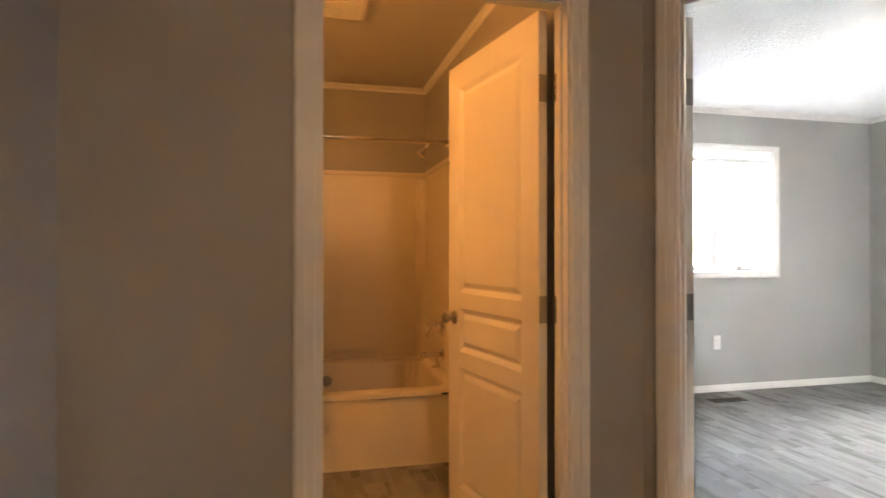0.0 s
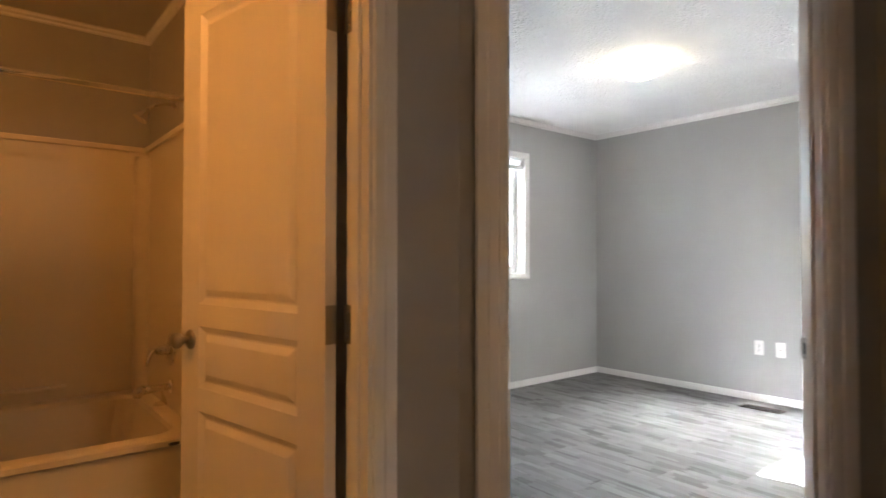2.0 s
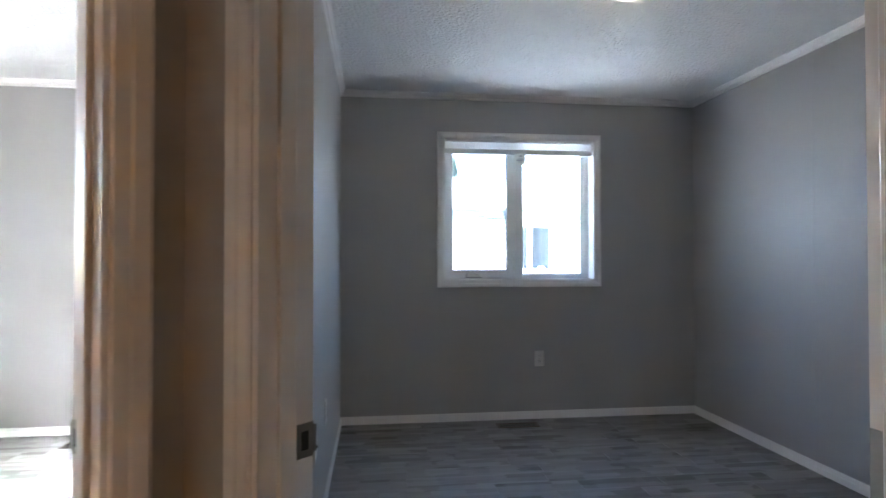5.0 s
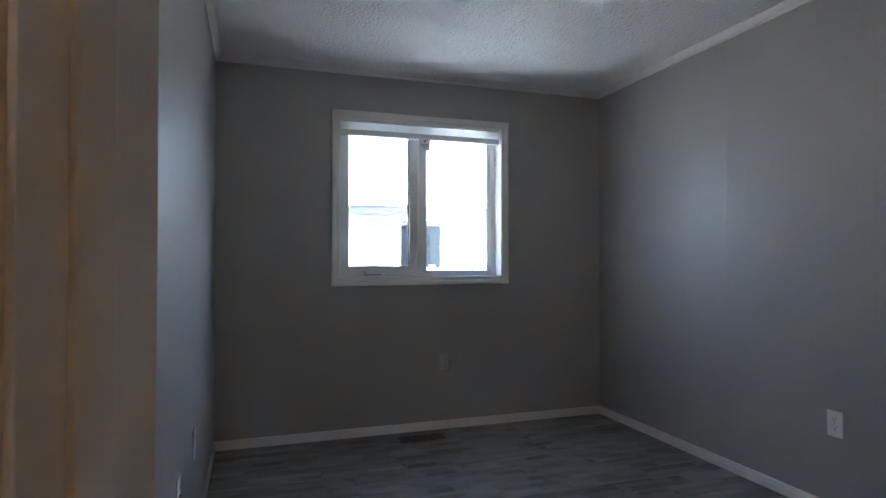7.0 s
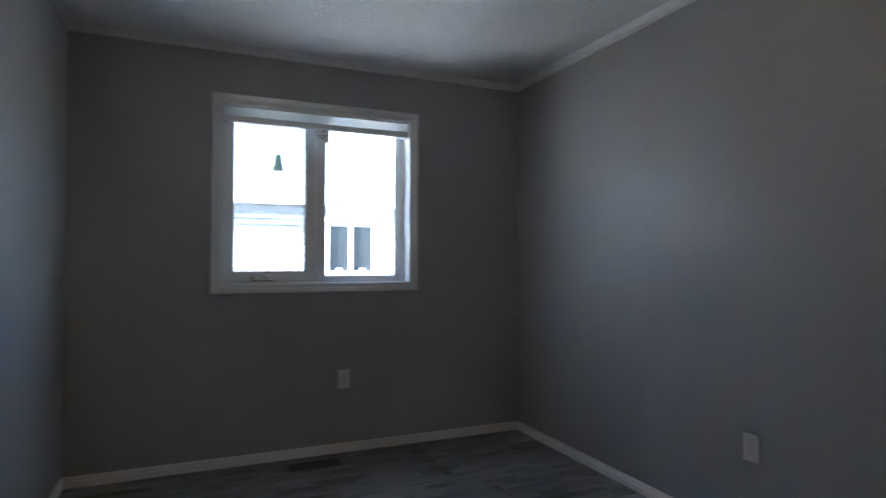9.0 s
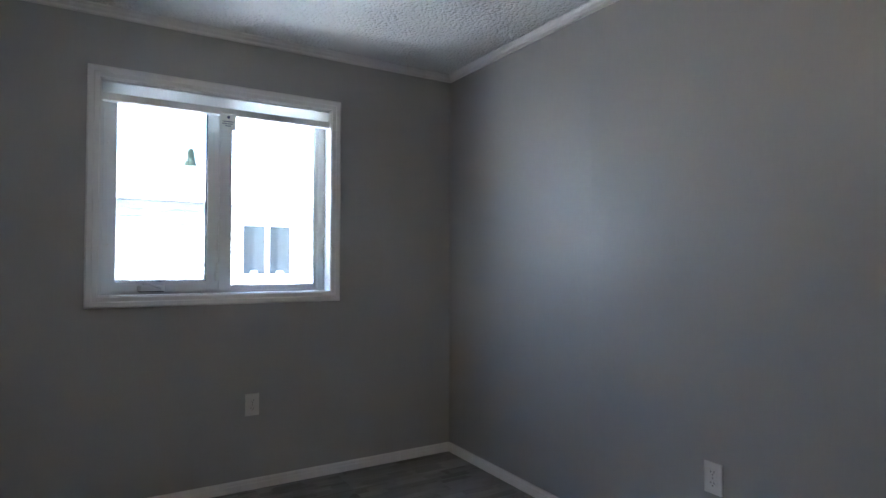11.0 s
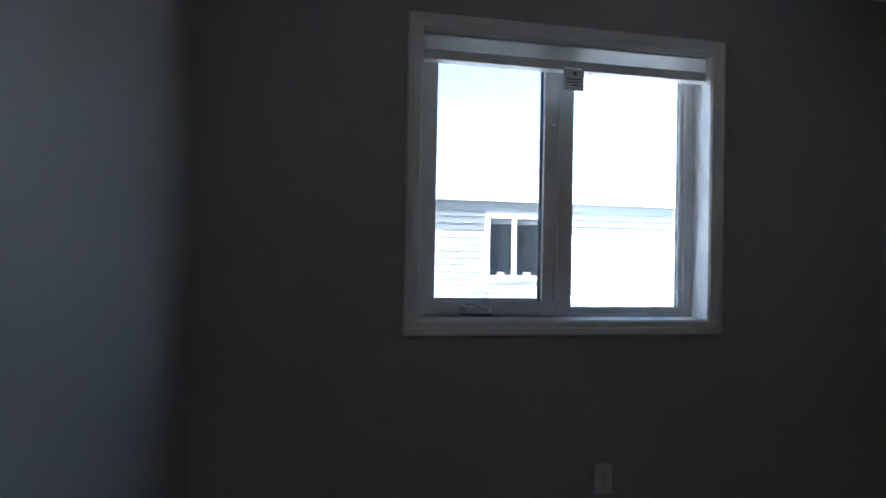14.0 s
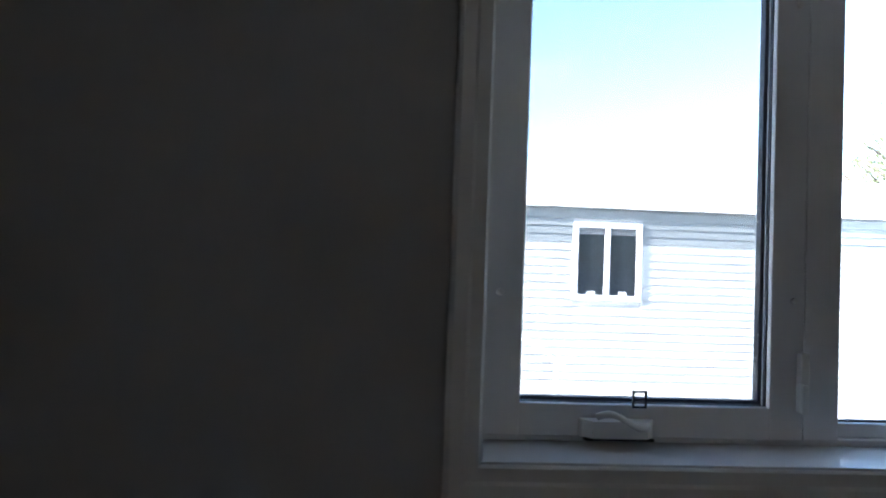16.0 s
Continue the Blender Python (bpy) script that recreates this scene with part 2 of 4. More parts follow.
def lathe(profile, segments=32, bm=None, m=None):
    """A profile of (radius, height) turned about z."""
    bm = bm if bm is not None else bmesh.new()
    m = m or Matrix()
    rings = []
    for r, z in profile:
        if r < 1e-6:
            rings.append([bm.verts.new(m @ Vector((0, 0, z)))])
        else:
            rings.append([bm.verts.new(m @ Vector((r * math.cos(2 * math.pi * i / segments), r * math.sin(2 * math.pi * i / segments), z))) for i in range(segments)])
    for p, q in zip(rings, rings[1:]):
        for i in range(segments):
            j = (i + 1) % segments
            if len(p) == 1 and len(q) == 1:
                continue
            if len(p) == 1:
                bm.faces.new((p[0], q[i], q[j]))
            elif len(q) == 1:
                bm.faces.new((p[i], p[j], q[0]))
            else:
                bm.faces.new((p[i], p[j], q[j], q[i]))
    return bm


def tube(points, radius, segments=12, bm=None):
    bm = bm if bm is not None else bmesh.new()
    pts = [Vector(p) for p in points]
    rings = []
    for i, p in enumerate(pts):
        d = (pts[min(i + 1, len(pts) - 1)] - pts[max(i - 1, 0)]).normalized()
        q = d.to_track_quat("Z", "Y")
        r = radius[i] if isinstance(radius, (list, tuple)) else radius
        rings.append([bm.verts.new(p + q @ Vector((r * math.cos(2 * math.pi * k / segments), r * math.sin(2 * math.pi * k / segments), 0))) for k in range(segments)])
    for p, q in zip(rings, rings[1:]):
        for k in range(segments):
            bm.faces.new((p[k], p[(k + 1) % segments], q[(k + 1) % segments], q[k]))
    bm.faces.new(rings[0][::-1])
    bm.faces.new(rings[-1])
    return bm


def local(p0, way, into):
    """A frame with x along way, y along into, z up."""
    w, n = Vector((*way, 0)).normalized(), Vector((*into, 0)).normalized()
    m = Matrix.Identity(4)
    m.col[0], m.col[1], m.col[3] = (*w, 0), (*n, 0), (*p0, 1)
    return m


def wall(name, p0, p1, into, thick, openings=(), z1=2.4, label=""):
    """A wall whose seen face runs from p0 to p1 and whose thickness goes the way of into; openings are (from, to, low, high) along it."""
    a, b = Vector((*p0, 0)), Vector((*p1, 0))
    length = (b - a).length
    m = local((*p0, 0), (b - a).xy, into)
    bm = bmesh.new()
    us = sorted({0.0, length, *[o[0] for o in openings], *[o[1] for o in openings]})
    for u0, u1 in zip(us, us[1:]):
        hole = [o for o in openings if o[0] <= u0 + 1e-6 and o[1] >= u1 - 1e-6]
        if not hole:
            box(u0, u1, 0, thick, -0.05, z1, bm)
        else:
            if hole[0][2] > 0:
                box(u0, u1, 0, thick, -0.05, hole[0][2], bm)
            box(u0, u1, 0, thick, hole[0][3], z1, bm)
    bmesh.ops.remove_doubles(bm, verts=bm.verts, dist=1e-5)
    bm.transform(m)
    ob = part(name, bm, WALL)
    return tagged(ob, label or "matte grey painted interior wall panel", "wall", kind="structure")


CASING = ((0, 0), (0, 0.009), (0.004, 0.012), (0.028, 0.012), (0.034, 0.016), (0.058, 0.017), (0.066, 0.013), (0.068, 0))
BASE = ((0, 0), (0, 0.010), (0.033, 0.010), (0.036, 0.007), (0.047, 0.007), (0.055, 0.004), (0.057, 0))
CROWN = ((0, 0), (0, 0.034), (0.005, 0.034), (0.012, 0.026), (0.020, 0.022), (0.028, 0.010), (0.040, 0.008), (0.044, 0))


# ---- the plan ----
S = math.sqrt(0.5)
EAST, NORTH, B2N, B1S, B2S = 5.345, 4.565, 1.31, 1.41, -1.38
BATH_E, BATH_W, HALL_W, B2W = 1.19, -0.45, -0.372, 1.55
DOOR_H = 2.065
W1, W2 = (3.095, 0.960), (0.614, 0.977)
WW, WH = 1.247, 1.144

wall("wall_north", (-0.6, NORTH), (5.5, NORTH), (0, 1), 0.15, [(W1[0] + 0.6 + 0.052, W1[0] + 0.6 + WW - 0.052, W1[1] + 0.052, W1[1] + WH - 0.052)])
wall("wall_east", (EAST, NORTH), (EAST, -1.53), (1, 0), 0.15, [(NORTH - W2[0] + 0.052, NORTH - W2[0] + WW - 0.052, W2[1] + 0.052, W2[1] + WH - 0.052)])
wall("wall_south", (1.45, B2S), (EAST, B2S), (0, -1), 0.15)
wall("wall_partition", (EAST, B2N), (2.245, B2N), (0, 1), 0.10)
wall("wall_bedroom_west", (1.45, 0.637), (1.45, B2S - 0.1), (1, 0), 0.10)
wall("wall_hall_bath", (HALL_W - 0.1, 2.165), (1.47, 2.165), (0, 1), 0.10, [(0.327 + 0.472, 1.190 + 0.472, 0, DOOR_H)])
wall("wall_bath_east", (BATH_E, NORTH), (BATH_E, 2.265), (1, 0), 0.10)
wall("wall_bath_west", (BATH_W, 2.265), (BATH_W, NORTH), (-1, 0), 0.10)
wall("wall_hall_west", (HALL_W, -2.0), (HALL_W, 2.165), (-1, 0), 0.10)
wall("wall_hall_south", (-0.5, -2.0), (1.5, -2.0), (0, -1), 0.10)
wall("wall_hall_east", (1.45, B2S - 0.1), (1.45, -2.1), (1, 0), 0.10)
N1, N2 = 2.565, 0.575
D1 = (N1 * S - 0.520 * S, N1 * S + 0.520 * S)
D1E = (2.2200 + 0.05, 1.4074 - 0.05)
wall("wall_diagonal_north", D1, D1E, (1, 1), 0.10, [(0.520 - 0.391, 0.520 + 0.454, 0, DOOR_H)])
D2, D2E = (1.4502, 0.6370), (2.2200 + 0.05, 1.4068 + 0.05)
wall("wall_diagonal_south", D2, D2E, (1, -1), 0.10, [(1.551 - 1.4759, 2.357 - 1.4759, 0, DOOR_H)])

floor_slab = tagged(part("floor", box(-0.6, 5.5, -2.1, 4.72, -0.25, -0.006), SUBFLOOR), "dark jointed floor under grey planks", "floor", kind="structure")
tagged(part("ceiling", box(-0.6, 5.5, -2.1, 4.72, 2.40, 2.52), CEIL), "white sprayed stipple ceiling", "ceiling", kind="structure")
tagged(part("ceiling_bath", box(BATH_W, BATH_E, 2.265, NORTH, 2.394, 2.399), FLATCEIL), "smooth off-white painted bathroom ceiling", "ceiling", kind="structure")


def runs(name, profile, lines, up):
    """Trim along walls: lines of (p0, p1, out), with out pointing into the room."""
    for p0, p1, out in lines:
        z = 0.0 if up > 0 else 2.4
        bm = sweep(profile, (*p0, z), (*p1, z), (0, 0, up), (*out, 0))
        tagged(part(name, bm, TRIM), "white painted moulded " + ("baseboard" if up > 0 else "ceiling trim"), name, kind="structure")


E1, E2 = (S, -S), (S, S)
room_lines = [
    ((2.30, NORTH), (1.29, NORTH), (0, -1)), ((2.30, NORTH), (EAST, NORTH), (0, -1)), ((EAST, NORTH), (EAST, B1S), (-1, 0)), ((2.36, B1S), (EAST, B1S), (0, 1)),
    ((2.27, B2N), (EAST, B2N), (0, -1)), ((EAST, B2N), (EAST, B2S), (-1, 0)), ((B2W, B2S), (EAST, B2S), (0, 1)), ((B2W, B2S), (B2W, 0.58), (1, 0)),
]
runs("baseboard", BASE, room_lines, 1)
runs("ceiling_trim", CROWN, room_lines + [((BATH_W, NORTH), (BATH_E, NORTH), (0, -1)), ((BATH_E, NORTH), (BATH_E, 2.265), (-1, 0)), ((BATH_W, NORTH), (BATH_W, 2.265), (1, 0))], -1)


def batten(x, y, out):
    bm = sweep(((-0.011, 0), (-0.009, 0.0009), (0.009, 0.0009), (0.011, 0)), (x, y, 0.057), (x, y, 2.356), (out[1], -out[0], 0), (*out, 0))
    tagged(part("wall_batten", bm, WALL), "flat grey batten over a wall panel joint", "trim", kind="structure")


for bx in (2.76, 4.12):
    batten(bx, B2S, (0, 1))


# ---- door frames and doors ----
def hinge(parent, x, y, z, way, name="hinge"):
    """A butt hinge: leaf on the jamb, knuckle and screws; way is the sense of the leaf along y."""
    leaf = part(name, box(x - 0.0015, x + 0.0015, min(y, y + way * 0.034), max(y, y + way * 0.034), z - 0.049, z + 0.049, bevel=0.0008), NICKEL, parent, "brushed metal hinge")
    bm = bmesh.new()
    for k in range(3):
        lathe(((0, -0.0145), (0.006, -0.0145), (0.006, 0.0145), (0, 0.0145)), 12, bm, Matrix.Translation((x, y - way * 0.002, z + (k - 1) * 0.0302)))
    part("knuckle", bm, NICKEL, leaf)
    for dz in (-0.03, 0, 0.03):
        part("screw", lathe(((0, 0.0), (0.004, 0.0), (0.003, 0.0012), (0, 0.0014)), 10, None, Matrix.Translation((x - 0.0015, y + way * (0.012 + 0.009 * (dz == 0)), z + dz)) @ Matrix.Rotation(-math.pi / 2, 4, "Y")), CHROME, leaf)


def door_frame(name, m, width, hinge_side, strike=False, hinge_zs=(0.20, 0.970, 1.765)):
    """Jambs, stops and casings of an opening that is width wide; local x across it, y through the wall from the hall."""
    root = empty(name, m)
    tagged(root, "white painted door frame with moulded casing", "door frame", kind="structure")
    t, d0, d1, h = 0.018, -0.004, 0.104, DOOR_H
    part("jamb", box(0, t, d0, d1, 0, h, bevel=0.0015), TRIM, root)
    part("jamb", box(width - t, width, d0, d1, 0, h, bevel=0.0015), TRIM, root)
    part("head_jamb", box(t, width - t, d0, d1, h - t, h, bevel=0.0015), TRIM, root)
    for x0, x1 in ((t, t + 0.011), (width - t - 0.011, width - t)):
        part("stop", box(x0, x1, 0.030, 0.062, 0, h - t, bevel=0.003), TRIM, root)
    part("stop", box(t + 0.011, width - t - 0.011, 0.030, 0.062, h - t - 0.011, h - t, bevel=0.003), TRIM, root)
    r = 0.006
    for y, out in ((0, -1), (0.10, 1)):
        part("casing", sweep(CASING, (r, y, 0), (r, y, h - r), (-1, 0, 0), (0, out, 0), 0, 1), TRIM, root)
        part("casing", sweep(CASING, (width - r, y, 0), (width - r, y, h - r), (1, 0, 0), (0, out, 0), 0, 1), TRIM, root)
        part("head_casing", sweep(CASING, (r, y, h - r), (width - r, y, h - r), (0, 0, 1), (0, out, 0), -1, 1), TRIM, root)
    hx = t + 0.001 if hinge_side < 0 else width - t - 0.001
    for z in hinge_zs:
        hinge(root, hx, 0.104, z, -1)
    if strike:
        sx = width - t if hinge_side < 0 else t
        s = 1 if hinge_side > 0 else -1
        plate = part("strike_plate", box(*sorted((sx, sx + s * 0.002)), 0.070, 0.103, 0.866, 0.923, bevel=0.0008), NICKEL, root, "brushed metal strike plate")
        part("latch_hole", box(*sorted((sx + s * 0.0015, sx + s * 0.0028)), 0.078, 0.092, 0.879, 0.910), SLOT, plate)
        lip = sweep(((0, 0), (0.002, 0), (0.002, 0.006), (0, 0.006)), (sx, 0.103, 0.872), (sx, 0.103, 0.917), (s, 0, 0), (0, 1, 0))
        part("lip", lip, NICKEL, plate)
    return root


def panel_door(m, width, height=2.035):
    """A moulded door: tall top panel, narrow lock panel and bottom panel, each with a raised field. Local x from the hinge, y thickness 0 to 0.035, z up."""
    root = empty("panel_door", m)
    tagged(root, "cream painted moulded panel door standing open", "door")
    x0, x1 = 0.114, width - 0.113
    # fields from the top: (low, high) of each sunk panel
    fields = [(0.984, height - 0.113), (0.716, 0.913), (0.095, 0.642)]
    bm = bmesh.new()
    th = 0.035
    zs = [0.0] + sorted([z for f in fields for z in f]) + [height]
    box(0, x0, 0, th, 0, height, bm)
    box(x1, width, 0, th, 0, height, bm)
    for z0, z1 in zip(zs[0::2], zs[1::2]):
        box(x0, x1, 0, th, z0, z1, bm)
    for z0, z1 in fields:
        for y, s in ((0.0, 1), (th, -1)):
            steps = []
            for w, d in ((0, 0), (0.004, 0.003), (0.020, 0.013), (0.026, 0.013), (0.042, 0.004), (0.047, 0.002)):
                steps.append([bm.verts.new(q) for q in ((x0 + w, y + s * d, z0 + w), (x1 - w, y + s * d, z0 + w), (x1 - w, y + s * d, z1 - w), (x0 + w, y + s * d, z1 - w))])
            for vo, vi in zip(steps, steps[1:]):
                for k in range(4):
                    bm.faces.new((vo[k], vo[(k + 1) % 4], vi[(k + 1) % 4], vi[k]))
            bm.faces.new(steps[-1])
    part("leaf", bm, DOOR, root)
    for y, s in ((0.0, -1), (th, 1)):
        k = Matrix.Translation((width - 0.062, y, 0.866)) @ Matrix.Rotation(-s * math.pi / 2, 4, "X")
        rose = part("rose", lathe(((0, 0), (0.032, 0), (0.033, 0.003), (0.026, 0.009), (0.014, 0.011), (0, 0.011)), 28, None, k), NICKEL, root, "satin nickel rose", True)
        part("knob", lathe(((0.011, 0.009), (0.011, 0.026), (0.020, 0.033), (0.026, 0.043), (0.026, 0.052), (0.019, 0.060), (0, 0.063)), 28, None, k), NICKEL, rose, "satin nickel door knob", True)
    for z in (0.192, 0.962, 1.757):
        part("hinge_leaf", box(-0.0015, 0.0, 0.001, 0.034, z - 0.049, z + 0.049), NICKEL, root, "brushed metal hinge leaf")
    return root


def along(n, u, nvec, uvec):
    return (nvec[0] * n + uvec[0] * u, nvec[1] * n + uvec[1] * u)


door_frame("door_frame_bath", local((0.327, 2.165, 0), (1, 0), (0, 1)), 0.863, 1)
p = along(N1, -0.391, (S, S), E1)
door_frame("door_frame_bedroom_north", local((*p, 0), E1, (S, S)), 0.845, -1, True, (0.20, 0.930, 1.770))
p = along(N2, 1.551, (S, -S), E2)
door_frame("door_frame_bedroom_south", local((*p, 0), E2, (S, -S)), 0.806, -1, True)

# the bath door, swung into the bathroom
BD_HINGE, BD_FREE = Vector((1.113, 2.270)), Vector((0.972, 3.013))
w = (BD_FREE - BD_HINGE).normalized()
panel_door(local((*BD_HINGE, 0.008), w, (w.y, -w.x)), 0.758)
panel_door(local((1.700, 2.205, 0.012), (0.02, 1), (-1, 0.02)), 0.775)
panel_door(local((1.640, 0.575, 0.012), (0.10, -1), (1, 0.10)), 0.745)


# ---- windows ----
def ring(u0, u1, z0, z1, wl, wr, wb, wt, d0, d1, bevel=0.003):
    bm = bmesh.new()
    box(u0, u0 + wl, d0, d1, z0, z1, bm, bevel)
    box(u1 - wr, u1, d0, d1, z0, z1, bm, bevel)
    box(u0 + wl - 0.002, u1 - wr + 0.002, d0 + 0.0005, d1, z0, z0 + wb, bm, bevel)
    box(u0 + wl - 0.002, u1 - wr + 0.002, d0 + 0.0005, d1, z1 - wt, z1, bm, bevel)
    return bm


def window(name, m, mirror):
    """A casement and a fixed light side by side in a cased recess. Local x from the casement's side, y outwards."""
    root = empty(name, m)
    tagged(root, "white vinyl crank casement window with moulded casing", "window", kind="structure")
    W, H = WW, WH
    def put(nm, bm, material, parent=None, label="", smooth=False):
        if mirror:
            bm.transform(Matrix.Translation((W, 0, 0)) @ Matrix.Diagonal((-1, 1, 1, 1)))
        return part(nm, bm, material, parent or root, label, smooth)
    c = 0.054
    out = (0, -1, 0)
    k = 0.054 / 0.068
    prof = tuple((a * k, b) for a, b in CASING)
    put("casing", sweep(prof, (c, 0, c), (c, 0, H - c), (-1, 0, 0), out, -1, 1), TRIM)
    put("casing", sweep(prof, (W - c, 0, c), (W - c, 0, H - c), (1, 0, 0), out, -1, 1), TRIM)
    put("casing", sweep(prof, (c, 0, c), (W - c, 0, c), (0, 0, -1), out, -1, 1), TRIM)
    put("casing", sweep(prof, (c, 0, H - c), (W - c, 0, H - c), (0, 0, 1), out, -1, 1), TRIM)
    t = 0.004
    put("window_sill", box(c - 0.002, W - c + 0.002, -0.006, 0.150, c - 0.002, c + t, bevel=0.001), TRIM)
    put("reveal", box(c - 0.002, c + t, -0.004, 0.150, c + t, H - c, bevel=0.001), TRIM)
    put("reveal", box(W - c - t, W - c + 0.002, -0.004, 0.150, c + t, H - c, bevel=0.001), TRIM)
    put("reveal", box(c + t, W - c - t, -0.004, 0.150, H - c - t, H - c + 0.002, bevel=0.001), TRIM)
    a, b, lo, hi = c + t, W - c - t, c + t, H - c - t
    frame_ob = put("window_frame", ring(a, b, lo, hi, 0.012, 0.040, 0.012, 0.012, 0.098, 0.148), VINYL)
    sash = put("sash", ring(a + 0.010, 0.603, lo + 0.010, hi - 0.012, 0.060, 0.058, 0.054, 0.012, 0.088, 0.140), VINYL, None, "white vinyl casement sash")
    put("mullion", box(0.606, 0.668, 0.092, 0.148, lo + 0.010, hi - 0.012, bevel=0.003), VINYL)
    put("glazing_bead", ring(0.668, b - 0.038, lo + 0.011, hi - 0.012, 0.004, 0.020, 0.026, 0.010, 0.108, 0.140, 0.004), VINYL)
    put("gasket", ring(0.124, 0.547, lo + 0.062, hi - 0.024, 0.004, 0.008, 0.008, 0.004, 0.112, 0.128, 0.001), RUBBER, sash, "black rubber gasket")
    put("gasket", ring(0.671, b - 0.057, lo + 0.036, hi - 0.022, 0.003, 0.004, 0.004, 0.003, 0.118, 0.130, 0.001), RUBBER, frame_ob, "black rubber gasket")
    for u0, u1, z0, z1 in ((0.122, 0.549, lo + 0.060, hi - 0.022), (0.668, b - 0.055, lo + 0.034, hi - 0.020)):
        g = put("pane", box(u0, u1, 0.121, 0.125, z0, z1), GLASS, None, "clear window pane")
        g.visible_shadow = False
    screen = put("insect_screen", ring(0.120, 0.551, lo + 0.058, hi - 0.020, 0.007, 0.007, 0.007, 0.007, 0.098, 0.106, 0.001), RUBBER, sash, "dark framed insect screen")
    put("mesh", box(0.124, 0.547, 0.1015, 0.1025, lo + 0.062, hi - 0.024), SCREEN, screen, "fine grey insect mesh")
    # crank operator on the sash's bottom rail
    base = bmesh.new()
    sweep(((-0.062, 0), (-0.058, 0.010), (-0.045, 0.022), (0.045, 0.022), (0.058, 0.010), (0.062, 0)), (0.286, 0.088, lo + 0.014), (0.286, 0.088, lo + 0.042), (1, 0, 0), (0, -1, 0), 0, 0, base)
    crank = put("crank", base, PLASTIC, sash, "white folding window crank")
    arm = tube([(0.286 - 0.040 + 0.085 * s, 0.062 - 0.004 * math.sin(3.1 * s), lo + 0.050 - 0.012 * s * s + 0.006 * math.sin(6.2 * s)) for s in [i / 9 for i in range(10)]], [0.0055, 0.006, 0.006, 0.0055, 0.005, 0.005, 0.006, 0.0075, 0.008, 0.006], 10)
    put("crank_arm", arm, PLASTIC, crank, "", True)
    # thin near-black strip that paints in the shade beneath the crank base
    put("crank_undershade", box(0.230, 0.342, 0.066, 0.088, lo + 0.011, lo + 0.015), SLOT, crank)
    # latch lever on the meeting stile
    latch = put("latch", box(0.590, 0.606, 0.076, 0.089, 0.120, 0.215, bevel=0.003), PLASTIC, None, "white sash lock lever")
    put("lever", box(0.584, 0.596, 0.062, 0.080, 0.118, 0.166, bevel=0.004), PLASTIC, latch)
    for u, z in ((0.090, 0.300), (0.583, 0.300), (0.090, 0.800), (0.583, 0.800)):
        put("screw_cap", lathe(((0, 0), (0.006, 0), (0.005, 0.004), (0, 0.005)), 12, None, Matrix.Translation((u, 0.088, z)) @ Matrix.Rotation(math.pi / 2, 4, "X")), PLASTIC, sash)
    put("pull_tab", ring(0.312, 0.336, 0.118, 0.146, 0.003, 0.003, 0.003, 0.003, 0.083, 0.087, 0.001), RUBBER, sash, "small black wire pull tab")
    return root


def blind(m, tag_u, mirror):
    """A cellular shade drawn all the way up, with a folded stack over a bottom rail."""
    root = empty("cellular_blind", m)
    tagged(root, "white cellular blind drawn fully up", "blind")
    u0, u1 = 0.060, WW - 0.060
    part("head_rail", box(u0, u1, 0.020, 0.062, 1.078, 1.086, bevel=0.003), VINYL, root)
    # one sheet of cloth folded into a tight zigzag
    bm = bmesh.new()
    folds = [[bm.verts.new((u, 0.022 + 0.014 * (k % 2), 1.0255 + 0.0030 * k)) for u in (u0 + 0.002, u1 - 0.002)] for k in range(18)]
    for p, q in zip(folds, folds[1:]):
        bm.faces.new((p[0], p[1], q[1], q[0]))
    part("pleated_cloth", bm, SHADE, root, "bunched white pleated cloth")
    part("bottom_rail", box(u0, u1, 0.018, 0.064, 0.990, 1.026, bevel=0.004), VINYL, root)
    part("lift_tab", box(tag_u - 0.034, tag_u + 0.034, 0.008, 0.019, 0.996, 1.006, bevel=0.003), PLASTIC, root)
    return root


def warning_tag(m, u):
    root = empty("warning_tag", m)
    tagged(root, "white printed paper tag hanging from the blind", "tag")
    part("card", box(u - 0.041, u + 0.041, 0.010, 0.0112, 0.912, 0.990), PAPER, root)
    part("mark", lathe(((0, 0), (0.0075, 0), (0, 0.0006)), 16, None, Matrix.Translation((u + 0.004, 0.0098, 0.978)) @ Matrix.Rotation(math.pi / 2, 4, "X")), INK, root)
    for i, (a, b) in enumerate(((-0.028, 0.030), (-0.028, 0.026), (-0.012, 0.016))):
        part("print_line", box(u + a, u + b, 0.0092, 0.0098, 0.953 - 0.0115 * i, 0.957 - 0.0115 * i), INK, root)
    return root


m1 = local((W1[0], NORTH, W1[1]), (1, 0), (0, 1))
m2 = local((EAST, W2[0], W2[1]), (0, -1), (1, 0))
window("window_1", m1, True)
window("window_2", m2, False)
blind(m1, 0.60, True)
blind(m2, 0.628, False)
warning_tag(m2, 0.628)


